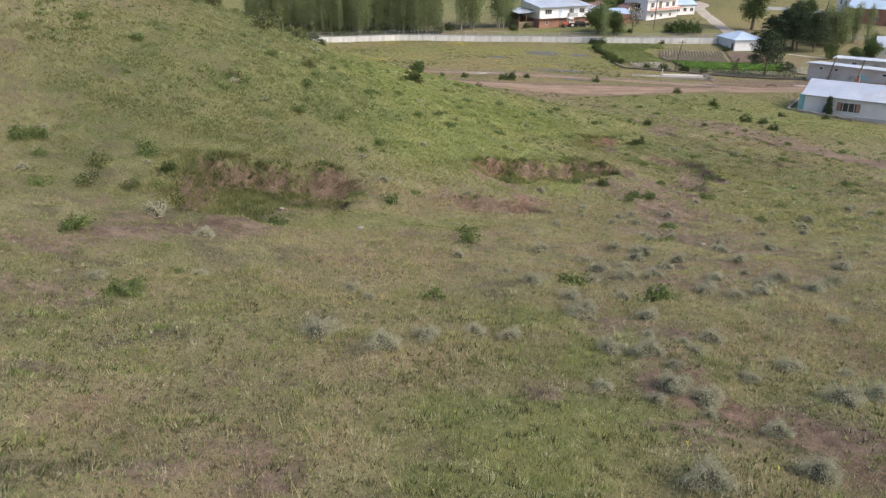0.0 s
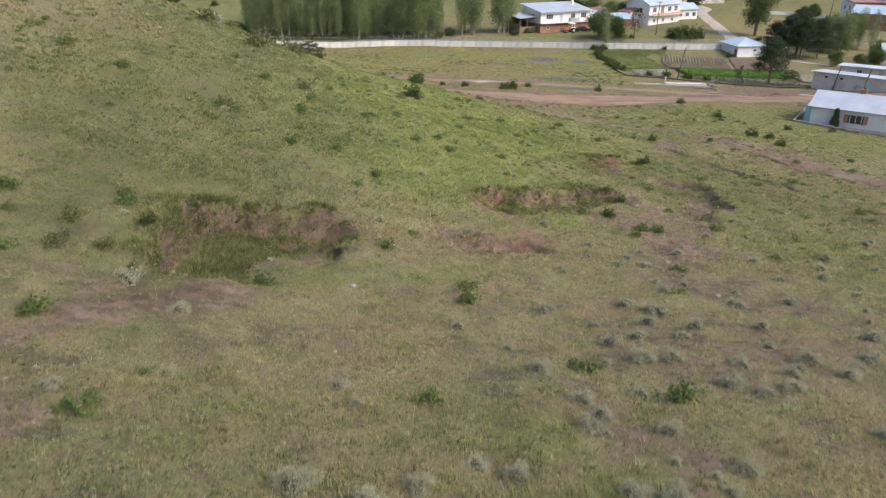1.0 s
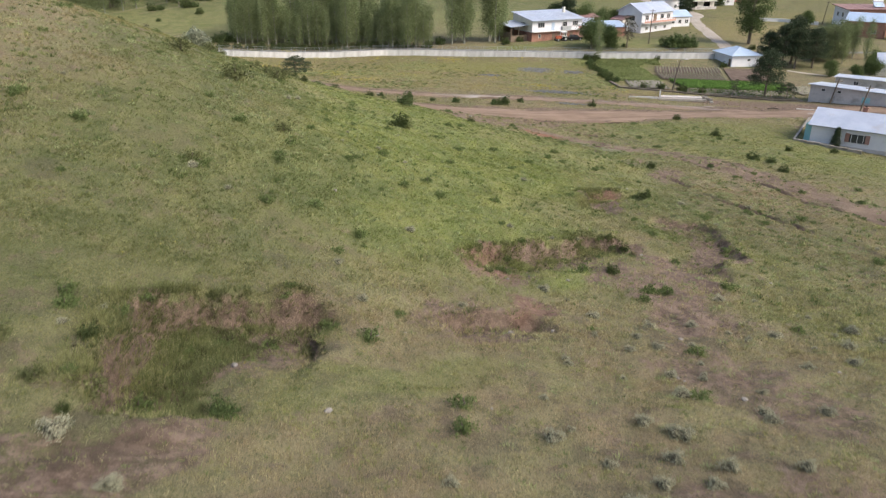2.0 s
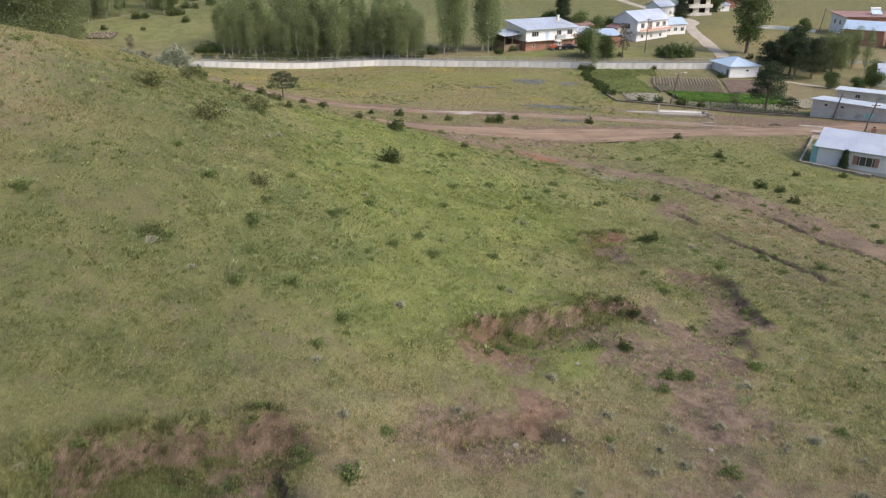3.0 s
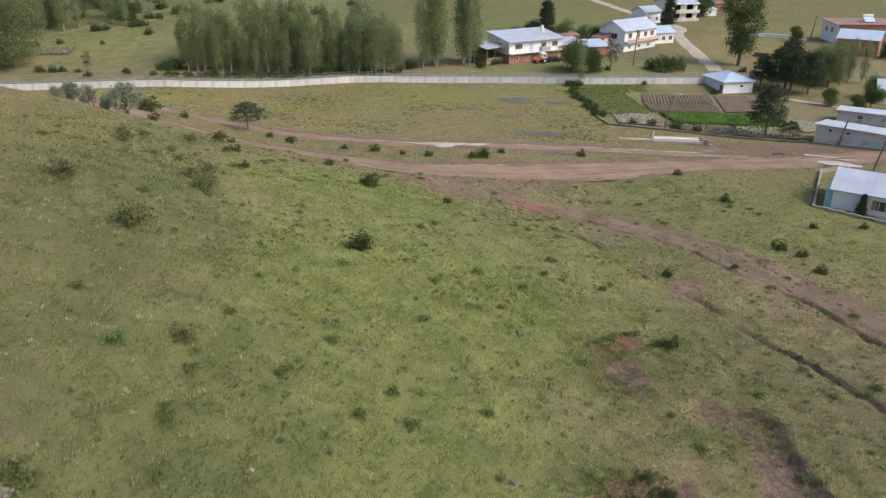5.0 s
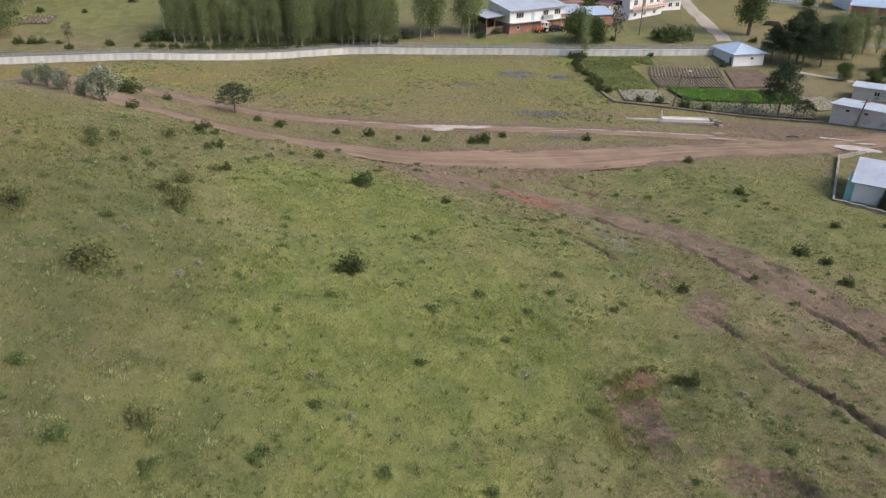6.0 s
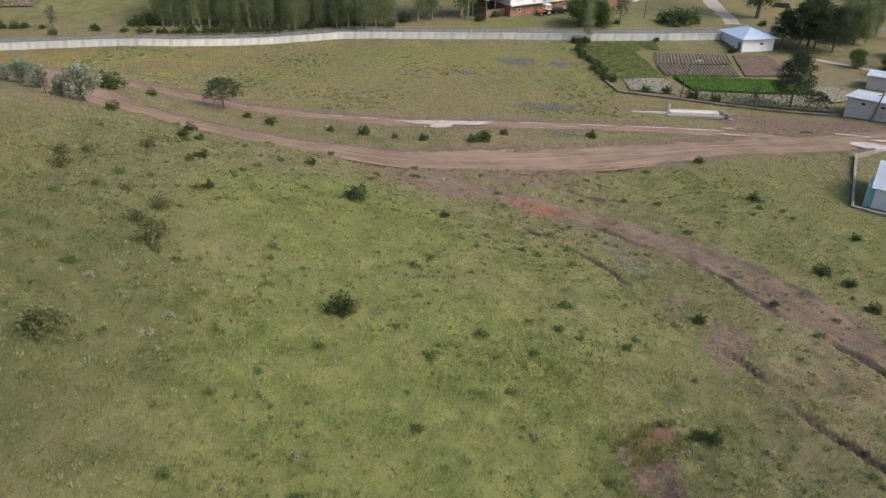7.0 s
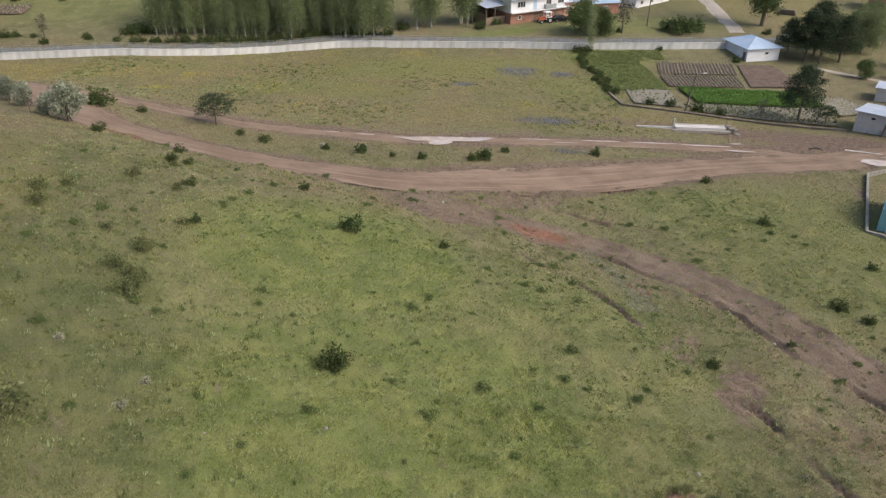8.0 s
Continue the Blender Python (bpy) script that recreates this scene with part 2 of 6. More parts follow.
M = {
    "ground": ground_material(),
    "blades": blade_material(),
    # Twig colour darkened to paint the shade inside the sage cushions.
    "twig": surf("dark_twig_shade", (0.066, 0.062, 0.042), (0.120, 0.114, 0.080), 9.0, 0.95, spec=0.1, bump_m=0.03),
    "fore_green": leaf_material("tuft_green", (0.112, 0.142, 0.050), (0.170, 0.196, 0.078), 0.3, 2.0, 0.6),
    "fore_dark": leaf_material("weed_dark", (0.034, 0.040, 0.018), (0.066, 0.070, 0.032), 0.4, 2.0, 0.3),
    "fore_pale": leaf_material("tuft_pale", (0.280, 0.266, 0.170), (0.370, 0.350, 0.245), 0.25, 2.0, 0.5),
    "straw": leaf_material("dry_stalks", (0.300, 0.260, 0.150), (0.240, 0.230, 0.120), 0.3),
    "sage": leaf_material("sage_leaf", (0.205, 0.203, 0.140), (0.262, 0.256, 0.184), 0.2, 1.5),
    "herb": leaf_material("herb_leaf", (0.072, 0.098, 0.036), (0.112, 0.136, 0.052), 0.3, 1.0),
    "tall_grass": leaf_material("tall_grass", (0.118, 0.142, 0.052), (0.180, 0.196, 0.088), 0.3, 0.6, 0.8),
    "wormwood": leaf_material("wormwood_leaf", (0.160, 0.182, 0.086), (0.222, 0.240, 0.124), 0.3, 1.0),
    "yellow": leaf_material("yellow_flower", (0.36, 0.30, 0.05), (0.30, 0.27, 0.07), 0.2),
    "violet": leaf_material("violet_flower", (0.168, 0.170, 0.205), (0.135, 0.145, 0.150), 0.3),
    "shrub": leaf_material("shrub_leaf", (0.040, 0.055, 0.022), (0.075, 0.090, 0.034), 0.4, 1.2),
    "shrub_olive": leaf_material("shrub_leaf_olive", (0.070, 0.080, 0.034), (0.115, 0.120, 0.054), 0.4, 1.2),
    "shrub_green": leaf_material("shrub_leaf_green", (0.044, 0.064, 0.024), (0.078, 0.100, 0.040), 0.35, 1.2),
    "poplar": leaf_material("poplar_leaf", (0.090, 0.112, 0.050), (0.150, 0.168, 0.088), 0.3, 0.4, 0.9),
    "willow": leaf_material("willow_leaf", (0.070, 0.086, 0.040), (0.112, 0.126, 0.064), 0.3, 0.4, 0.9),
    "silver": leaf_material("silver_leaf", (0.150, 0.165, 0.115), (0.215, 0.228, 0.165), 0.3, 0.8),
    "needle": leaf_material("pine_needle", (0.028, 0.040, 0.024), (0.054, 0.068, 0.038), 0.4, 0.8),
    "brown_leaf": leaf_material("sparse_leaf", (0.070, 0.066, 0.045), (0.100, 0.090, 0.065), 0.35, 0.8),
    "crop": leaf_material("crop_leaf", (0.080, 0.142, 0.034), (0.100, 0.162, 0.044), 0.15, 0.4),
    "bark": surf("bark", (0.10, 0.08, 0.06), (0.17, 0.14, 0.11), 4, 0.9, bump_m=0.02, stretch=(1, 1, 0.2)),
    "pale_bark": surf("pale_bark", (0.20, 0.19, 0.16), (0.30, 0.29, 0.25), 3, 0.9, bump_m=0.01, stretch=(1, 1, 0.25)),
    "dirt": road_material("packed_dirt", (0.176, 0.122, 0.086), (0.236, 0.168, 0.120), (0.290, 0.216, 0.162), (0.120, 0.084, 0.058)),
    "gravel": road_material("pale_gravel", (0.30, 0.26, 0.215), (0.37, 0.33, 0.28), (0.42, 0.38, 0.33), (0.20, 0.175, 0.13)),
    "lane": road_material("lane_dirt", (0.150, 0.118, 0.086), (0.190, 0.150, 0.112), (0.225, 0.182, 0.138), (0.105, 0.088, 0.058)),
    "path": road_material("trodden_path", (0.15, 0.142, 0.078), (0.18, 0.168, 0.096), (0.22, 0.20, 0.125), (0.11, 0.115, 0.05)),
    "red_dirt": surf("red_dirt", (0.210, 0.110, 0.078), (0.260, 0.155, 0.115), 0.5, 0.95, spec=0.1, bump_m=0.05),
    "puddle": surf("muddy_water", (0.42, 0.33, 0.27), (0.58, 0.49, 0.43), 0.9, 0.16, spec=0.5),
    "asphalt": surf("asphalt", (0.12, 0.12, 0.12), (0.17, 0.17, 0.165), 0.6, 0.85, bump_m=0.01),
    "concrete": surf("concrete", (0.46, 0.45, 0.43), (0.60, 0.59, 0.57), 0.8, 0.85, bump_m=0.02, stain=(0.33, 0.32, 0.29), stain_scale=0.5,
                     stain_at=(0.55, 0.75), stretch=(1, 1, 0.25), tint=0.08),
    "grey_wall": surf("grey_render", (0.47, 0.435, 0.41), (0.55, 0.515, 0.485), 0.5, 0.9, bump_m=0.01, stain=(0.31, 0.29, 0.265), stain_scale=0.4),
    "white_wall": surf("whitewash", (0.64, 0.635, 0.65), (0.73, 0.725, 0.735), 0.5, 0.85, stain=(0.50, 0.48, 0.47), stain_scale=0.35, stain_at=(0.6, 0.8)),
    "cream_wall": surf("cream_render", (0.62, 0.58, 0.50), (0.70, 0.66, 0.58), 0.5, 0.85, stain=(0.48, 0.44, 0.37), stain_scale=0.35, stain_at=(0.6, 0.8)),
    "brick_wall": surf("brick", (0.27, 0.135, 0.095), (0.35, 0.190, 0.140), 1.5, 0.9, bump_m=0.02, stain=(0.20, 0.11, 0.085), stain_scale=0.4),
    "pink_wall": surf("pink_render", (0.48, 0.27, 0.22), (0.55, 0.33, 0.27), 0.8, 0.9, stain=(0.36, 0.21, 0.17), stain_scale=0.5),
    "teal": surf("teal_paint", (0.25, 0.47, 0.48), (0.30, 0.52, 0.53), 0.8, 0.7),
    "metal_roof": surf("zinc_sheet", (0.42, 0.46, 0.54), (0.53, 0.565, 0.63), 0.35, 0.42, metal=0.35, stain=(0.44, 0.42, 0.42), stain_scale=0.22,
                       stain_at=(0.55, 0.75), tint=0.06),
    "blue_roof": surf("blue_sheet", (0.40, 0.50, 0.62), (0.48, 0.57, 0.68), 0.35, 0.45, metal=0.25),
    "rust_roof": surf("rusty_sheet", (0.23, 0.13, 0.12), (0.30, 0.19, 0.17), 0.6, 0.7, metal=0.2),
    "wood": surf("weathered_wood", (0.16, 0.115, 0.080), (0.23, 0.175, 0.125), 2.0, 0.85, bump_m=0.01, stretch=(1, 0.1, 1)),
    "dark": surf("dark_interior", (0.025, 0.023, 0.020), (0.045, 0.040, 0.036), 1.0, 0.9),
    "glass": surf("window_glass", (0.035, 0.040, 0.045), (0.06, 0.065, 0.07), 0.7, 0.08, spec=0.6),
    "frame": surf("window_frame", (0.52, 0.50, 0.47), (0.62, 0.60, 0.57), 2.0, 0.6),
    "shutter": surf("red_shutter", (0.28, 0.15, 0.12), (0.34, 0.20, 0.16), 2.0, 0.7),
    "stone": surf("field_stone", (0.20, 0.18, 0.155), (0.32, 0.295, 0.26), 2.0, 0.9, bump_m=0.03, tint=0.2),
    "earth_wall": surf("earthy_rubble", (0.125, 0.102, 0.078), (0.195, 0.165, 0.128), 2.0, 0.95, bump_m=0.03, tint=0.2),
    "steel": surf("galvanised_steel", (0.38, 0.40, 0.41), (0.48, 0.50, 0.51), 2.0, 0.5, metal=0.7),
    "car_dark": surf("dark_paint", (0.012, 0.013, 0.016), (0.018, 0.019, 0.022), 1.0, 0.25, spec=0.5),
    "car_white": surf("white_paint", (0.70, 0.70, 0.70), (0.76, 0.76, 0.76), 1.0, 0.3, spec=0.5),
    "car_red": surf("orange_paint", (0.45, 0.10, 0.05), (0.50, 0.13, 0.07), 1.0, 0.4, spec=0.5),
    "rubber": surf("rubber", (0.02, 0.02, 0.02), (0.03, 0.03, 0.03), 2.0, 0.8),
    "plot_soil": surf("tilled_soil", (0.105, 0.078, 0.062), (0.150, 0.115, 0.092), 0.8, 0.95, spec=0.1, bump_m=0.06),
    "grey_soil": surf("dry_tilled_soil", (0.190, 0.175, 0.140), (0.240, 0.220, 0.180), 0.8, 0.95, spec=0.1, bump_m=0.06),
}

# ---- the lie of the land ----
TABLE = np.random.RandomState(5).rand(256, 256)


def vnoise(x, y, size, shift=0):
    """Smooth random values in -1 to 1, on a lattice of that size in metres."""
    u, v = np.asarray(x, float) / size + shift * 17.3, np.asarray(y, float) / size + shift * 9.1
    i, j = np.floor(u).astype(int), np.floor(v).astype(int)
    a, b = u - i, v - j
    a, b = a * a * (3 - 2 * a), b * b * (3 - 2 * b)
    t = lambda p, q: TABLE[p % 256, q % 256]
    return 2 * ((t(i, j) * (1 - a) + t(i + 1, j) * a) * (1 - b) + (t(i, j + 1) * (1 - a) + t(i + 1, j + 1) * a) * b) - 1


def ss(a, b, v):
    u = np.clip((v - a) / (b - a), 0, 1)
    return u * u * (3 - 2 * u)


def along(pts, x, y):
    """Distance to a line through pts, with its side (right of its run: plus), and how far along it the nearest place lies."""
    best, side, far, run = np.full(np.shape(x), 1e9), np.zeros(np.shape(x)), np.zeros(np.shape(x)), 0.0
    for (ax, ay), (bx, by) in zip(pts, pts[1:]):
        dx, dy = bx - ax, by - ay
        size = math.hypot(dx, dy)
        u = np.clip(((x - ax) * dx + (y - ay) * dy) / size**2, 0, 1)
        d = np.hypot(x - ax - u * dx, y - ay - u * dy)
        near = d < best
        side = np.where(near, np.sign((x - ax) * dy - (y - ay) * dx), side)
        far, best = np.where(near, run + u * size, far), np.minimum(d, best)
        run += size
    return best, side, far / run


WALL_X, WALL_Y = (-400, -130, -80, -46, -12, 6, 24, 38, 61, 80, 120, 400), (172, 180, 185, 189, 198.8, 198.6, 197.2, 195.6, 194.6, 194, 194, 200)
HILL_X, HILL_Y = [-56 + 20 * i for i in range(7)], [-12 + 16 * j for j in range(11)]
# How far the hillside stands above or below its plain S-shaped fall, a row for each 16 m ahead.
HILL = (
    (0.03, 0.27, 0.69, -0.17, -0.71, -0.25, -0.08),
    (0.18, 0.92, 0.24, -0.63, -1.27, -1.7, -1.06),
    (0.09, 1.99, -1.99, -1.83, 0.39, -3.77, -2.67),
    (1.35, 1.18, 1.28, -4.05, -1.63, -2.73, -1.93),
    (6.28, 3.21, 2.14, -0.99, -1.38, -0.87, -2.53),
    (3.75, 6.3, 1.52, -0.56, -1.68, -0.85, -2.27),
    (4.12, 5.03, 1.43, 1.62, 0.25, 0.12, -0.82),
    (7.63, 4.2, 1.17, 1.8, -3.05, 1.56, -2.84),
    (2.9, 3.08, 0.87, 0.8, -1.1, 0.9, -0.39),
    (4.75, 1.11, -0.34, -0.01, 0.98, -1.52, -0.35),
    (3.17, 1.54, 0.25, 0.73, -0.43, 0.63, -0.64),
)
# Dirt roads: centre line and half width.
MAIN_ROAD = [(-110, 160), (-75, 150), (-54, 141), (-43, 132), (-34, 123.5), (-22, 120.5), (-10, 118.5), (0, 117), (10, 119.5), (20, 121.5), (30, 123.5), (46, 127.5), (58, 129), (75, 131), (120, 128)]
SIDE_TRACK = [(-60, 137), (-36, 139.5), (-21, 139), (-8.5, 138.2), (3.2, 135.5), (16.5, 135.4), (29, 136), (42, 136.2), (53, 134), (60, 131)]
BRANCH_ROAD = [(-5, 115.5), (2, 111.5), (9, 108.5), (16, 105.8), (20.8, 103.2), (24.8, 99.7), (28.5, 94.4), (30.3, 89.0), (31.7, 84.6), (33.3, 79.5), (35.0, 74.5), (37.5, 66), (41, 54), (46, 42), (52, 20)]
ROADS = ((MAIN_ROAD, 3.5), (SIDE_TRACK, 1.5))
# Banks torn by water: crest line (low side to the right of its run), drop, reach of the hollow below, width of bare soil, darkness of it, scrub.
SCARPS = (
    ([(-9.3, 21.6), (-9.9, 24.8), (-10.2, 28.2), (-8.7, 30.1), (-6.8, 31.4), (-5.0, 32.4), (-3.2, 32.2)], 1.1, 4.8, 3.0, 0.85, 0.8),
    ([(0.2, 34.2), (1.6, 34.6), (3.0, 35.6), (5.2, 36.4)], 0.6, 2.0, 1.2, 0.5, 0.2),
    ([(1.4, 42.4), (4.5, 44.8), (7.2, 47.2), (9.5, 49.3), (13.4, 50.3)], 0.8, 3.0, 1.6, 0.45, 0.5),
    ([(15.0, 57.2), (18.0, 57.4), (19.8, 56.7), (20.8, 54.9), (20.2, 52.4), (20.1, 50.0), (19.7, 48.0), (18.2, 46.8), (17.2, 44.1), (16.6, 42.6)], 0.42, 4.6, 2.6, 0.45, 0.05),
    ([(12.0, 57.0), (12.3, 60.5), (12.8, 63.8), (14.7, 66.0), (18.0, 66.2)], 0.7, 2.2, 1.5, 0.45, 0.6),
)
# Ditches: line, half width, depth.
DITCHES = (
    ([(13, 104.2), (18, 101.9), (22.5, 98.9), (25.2, 94.7), (27.2, 90.8), (28.3, 86.7), (29.4, 83.4), (30.5, 80.3), (32, 76.9), (33.4, 72.3), (35, 64), (37, 52)], 0.34, 0.75),
    ([(12.1, 98.3), (13.7, 94.7), (15.7, 92.4), (17.2, 89.6), (18.3, 86.6), (19.2, 83.8)], 0.26, 0.4),
    ([(23.2, 75.2), (24, 73.9), (24.5, 71.5), (25, 69), (25.8, 66.2), (27.4, 62.9), (28.4, 58), (29.2, 51), (31, 44)], 0.30, 0.6),
    ([(7.5, 114.6), (12.7, 115.3), (21.6, 117.2), (30.7, 119.6)], 0.40, 0.45),
    ([(17.6, 114.2), (19.1, 112.2), (24.0, 109.6)], 0.40, 0.4),
    ([(13.3, 104.6), (15.6, 103.7), (18.8, 103.4)], 0.35, 0.45),
)
# Bare soil, red soil, lush, weedy and dry grass: x, y, half length, half width, turn in degrees, strength.
SOIL = (
    (-6.8, 28.4, 3.0, 2.2, 25, 0.5), (-8.2, 19.6, 4.6, 1.6, 62, 0.62), (2.5, 34.5, 3.6, 1.8, 35, 0.75),
    (3.4, 42.0, 1.7, 2.3, 0, 0.85), (7.6, 46.2, 5.0, 1.5, 36, 0.75), (12.2, 48.8, 1.8, 1.3, 10, 0.8), (5.4, 37.0, 1.5, 1.9, 20, 0.85), (14.3, 45.0, 1.6, 4.2, 22, 1.0), (12.2, 40.8, 2.5, 4.6, 8, 0.85),
    (12.2, 37.2, 1.9, 2.6, 0, 0.75), (18.2, 49.4, 1.7, 3.0, -8, 0.9), (19.0, 54.4, 1.2, 1.6, -20, 0.6), (13.4, 60.6, 1.2, 4.2, -8, 0.8), (15.0, 64.2, 1.1, 2.4, -30, 0.75), (23.4, 75.8, 1.5, 3.4, -25, 0.75), (21.4, 81.0, 1.6, 3.0, -30, 0.45), (9.6, 43.8, 1.8, 2.4, 0, 0.72),
    (4.5, 107.0, 5.5, 2.2, -25, 0.85), (15.0, 104.8, 4.6, 2.2, -12, 0.9), (60.0, 133.0, 13.0, 5.0, 0, 0.8), (56.0, 141.5, 10.0, 3.4, -22, 0.75), (40.0, 147.0, 14.0, 2.2, -8, 0.5), (66.5, 138.5, 6.0, 2.6, -25, 0.9), (57.0, 117.0, 1.6, 1.0, 60, 0.9), (66.0, 138.0, 9.0, 3.5, -30, 0.8),
    (14.0, 113.6, 8.0, 1.6, 12, 0.55), (3.8, 12.6, 0.9, 1.8, 0, 0.5), (4.2, 10.2, 0.8, 1.6, 20, 0.55), (4.6, 8.6, 0.9, 1.3, 20, 0.6), (5.4, 7.6, 1.2, 0.8, 0, 0.6), (3.2, 7.5, 0.5, 0.5, 0, 0.7), (1.0, 6.1, 0.7, 0.5, 0, 0.7), (1.6, 8.7, 0.6, 0.5, 0, 0.55), (9.0, 19.0, 4.0, 3.0, 0, 0.45),
    (12.0, 29.0, 3.0, 5.0, 20, 0.5), (-3.7, 6.9, 0.4, 0.4, 0, 0.5), (-2.2, 5.6, 0.6, 0.5, 0, 0.55), (-4.4, 6.1, 0.6, 0.4, 30, 0.45), (-7.6, 12.8, 1.8, 0.9, 20, 0.6), (-5.6, 8.2, 0.8, 0.6, 0, 0.5),
)
RED = ((15.8, 105.2, 3.2, 1.5, -15, 0.95), (22.1, 92.2, 0.9, 2.4, 22, 0.95), (-31, 118.5, 5.0, 1.6, -30, 0.7), (-118.0, 280.0, 16.0, 8.0, 0, 0.8), (3.2, 42.0, 1.7, 2.2, 0, 0.28), (5.2, 36.8, 1.5, 1.8, 20, 0.28), (15.3, 64.8, 1.0, 1.8, -30, 0.35), (-3.6, 6.8, 0.5, 0.4, 0, 0.15), (4.4, 9.4, 1.0, 2.6, 10, 0.15))
LUSH = ((-2.0, 50.0, 12.0, 13.0, 0, 0.85), (1.0, 68.0, 15.0, 16.0, 0, 0.9), (-12.0, 50.0, 8.0, 18.0, 0, 0.35), (-14.0, 74.0, 8.0, 16.0, 0, 0.5), (-4.0, 90.0, 13.0, 14.0, 0, 0.9), (-1.5, 26.5, 6.0, 1.6, 35, 0.5), (15.6, 53.6, 1.8, 1.6, 0, 0.7),
        (7.5, 41.6, 2.2, 1.4, 40, 0.85), (45.0, 190.0, 12.0, 7.0, 0, 0.9), (38.0, 112.0, 14.0, 7.0, -15, 0.6), (-60.0, 235.0, 60.0, 30.0, 0, 0.6), (20.0, 290.0, 60.0, 60.0, 0, 0.55), (12.0, 78.0, 12.0, 18.0, 0, 0.6), (45.0, 100.0, 16.0, 22.0, 0, 0.6), (20.0, 42.0, 4.0, 14.0, 0, 0.35), (10.0, 182.0, 26.0, 8.0, 6, 0.65), (-12.0, 166.0, 18.0, 6.0, -8, 0.5), (-40.0, 182.0, 14.0, 3.0, 8, 0.4), (34.0, 168.0, 8.0, 10.0, 0, 0.5), (24.0, 206.0, 12.0, 2.5, 10, 0.9), (55.0, 210.0, 26.0, 8.0, 0, 0.6),
        (1.0, 7.6, 1.6, 1.2, 0, 0.6), (2.6, 8.0, 0.9, 0.8, 0, 0.6), (0.2, 6.2, 1.0, 0.6, 0, 0.6), (3.0, 10.8, 0.6, 1.2, 0, 0.6), (1.6, 13.4, 1.0, 1.0, 0, 0.5))
WEEDY = ((16.6, 53.6, 3.0, 2.8, 0, 0.85), (15.8, 49.6, 1.6, 1.2, 0, 0.6), (-13.0, 40.0, 8.0, 18.0, 10, 0.85), (-18.0, 66.0, 8.0, 18.0, 10, 0.85), (-26.0, 88.0, 9.0, 18.0, 10, 0.6), (-9.0, 36.0, 6.0, 5.0, 0, 0.5), (-8.0, 47.0, 5.0, 9.0, 0, 0.75), (24.0, 60.0, 6.0, 16.0, 10, 0.45), (24.0, 82.0, 5.0, 8.0, 20, 0.4), (-11.5, 23.4, 3.2, 2.4, 0, 0.6), (-100.0, 275.0, 80.0, 45.0, 10, 1.0), (-20.0, 330.0, 160.0, 60.0, 0, 0.85), (150.0, 310.0, 90.0, 80.0, 0, 0.7), (60.0, 260.0, 50.0, 40.0, 0, 0.6))
DRY = ((-10.0, 176.0, 70.0, 20.0, 0, 0.32), (20.0, 150.0, 60.0, 8.0, 0, 0.35), (97.0, 232.0, 20.0, 26.0, 0, 0.5), (-70.0, 174.0, 34.0, 9.0, 5, 0.85), (120.0, 262.0, 24.0, 16.0, 0, 0.4), (120.0, 330.0, 120.0, 60.0, 0, 0.15),
       (-30.0, 84.0, 6.0, 18.0, 10, 0.3))


def patches(blobs, x, y):
    out = np.zeros(np.shape(x))
    wx, wy = x + 0.9 * vnoise(x, y, 2.1, 3) + 0.4 * vnoise(x, y, 0.8, 4), y + 0.9 * vnoise(x, y, 2.3, 5) + 0.4 * vnoise(x, y, 0.9, 6)
    for bx, by, rx, ry, turn, amount in blobs:
        c, s = math.cos(radians(turn)), math.sin(radians(turn))
        u, v = ((wx - bx) * c + (wy - by) * s) / rx, (-(wx - bx) * s + (wy - by) * c) / ry
        out = np.maximum(out, amount * ss(1.35, 0.55, np.hypot(u, v)))
    return out


def road_mask(x, y):
    out = np.zeros(np.shape(x))
    for line, half in ROADS:
        out = np.maximum(out, ss(half + 0.5, half - 0.9, along(line, x, y)[0] + 0.5 * vnoise(x, y, 3.0, 7)))
    return out


def valley(x, y):
    """The valley field, lowest to the east, banked up a little against the road wall."""
    return (-0.8 - 1.2 * ss(-10, 45, x) + 1.6 * ss(-25, -60, x)) * ss(125, 165, y) + 0.9 * ss(0, 40, x) * ss(184, 194, y)


def smooth_land(x, y):
    field = valley(x, y)
    z = 11.5 * (1 - np.tanh((y - 58) / 42)) + field
    w = np.interp(x, WALL_X, WALL_Y)
    road_level = valley(x, w) + 1.1
    level = road_level + (np.maximum(1.0, road_level) - road_level) * ss(w + 5, w + 15, y)
    z = z + ss(w + 1.2, w + 1.7, y) * (level - field) + np.clip(y - w - 18, 0, 400) * 0.04 + ss(-10, -60, x) * np.clip((y - w - 6) / 25, 0, 3) * 2.2
    for gy, row in zip(HILL_Y, HILL):
        for gx, lift in zip(HILL_X, row):
            z = z + lift * np.exp(-((x - gx) ** 2 / 400.0 + (y - gy) ** 2 / 225.0) / 1.3)
    return z


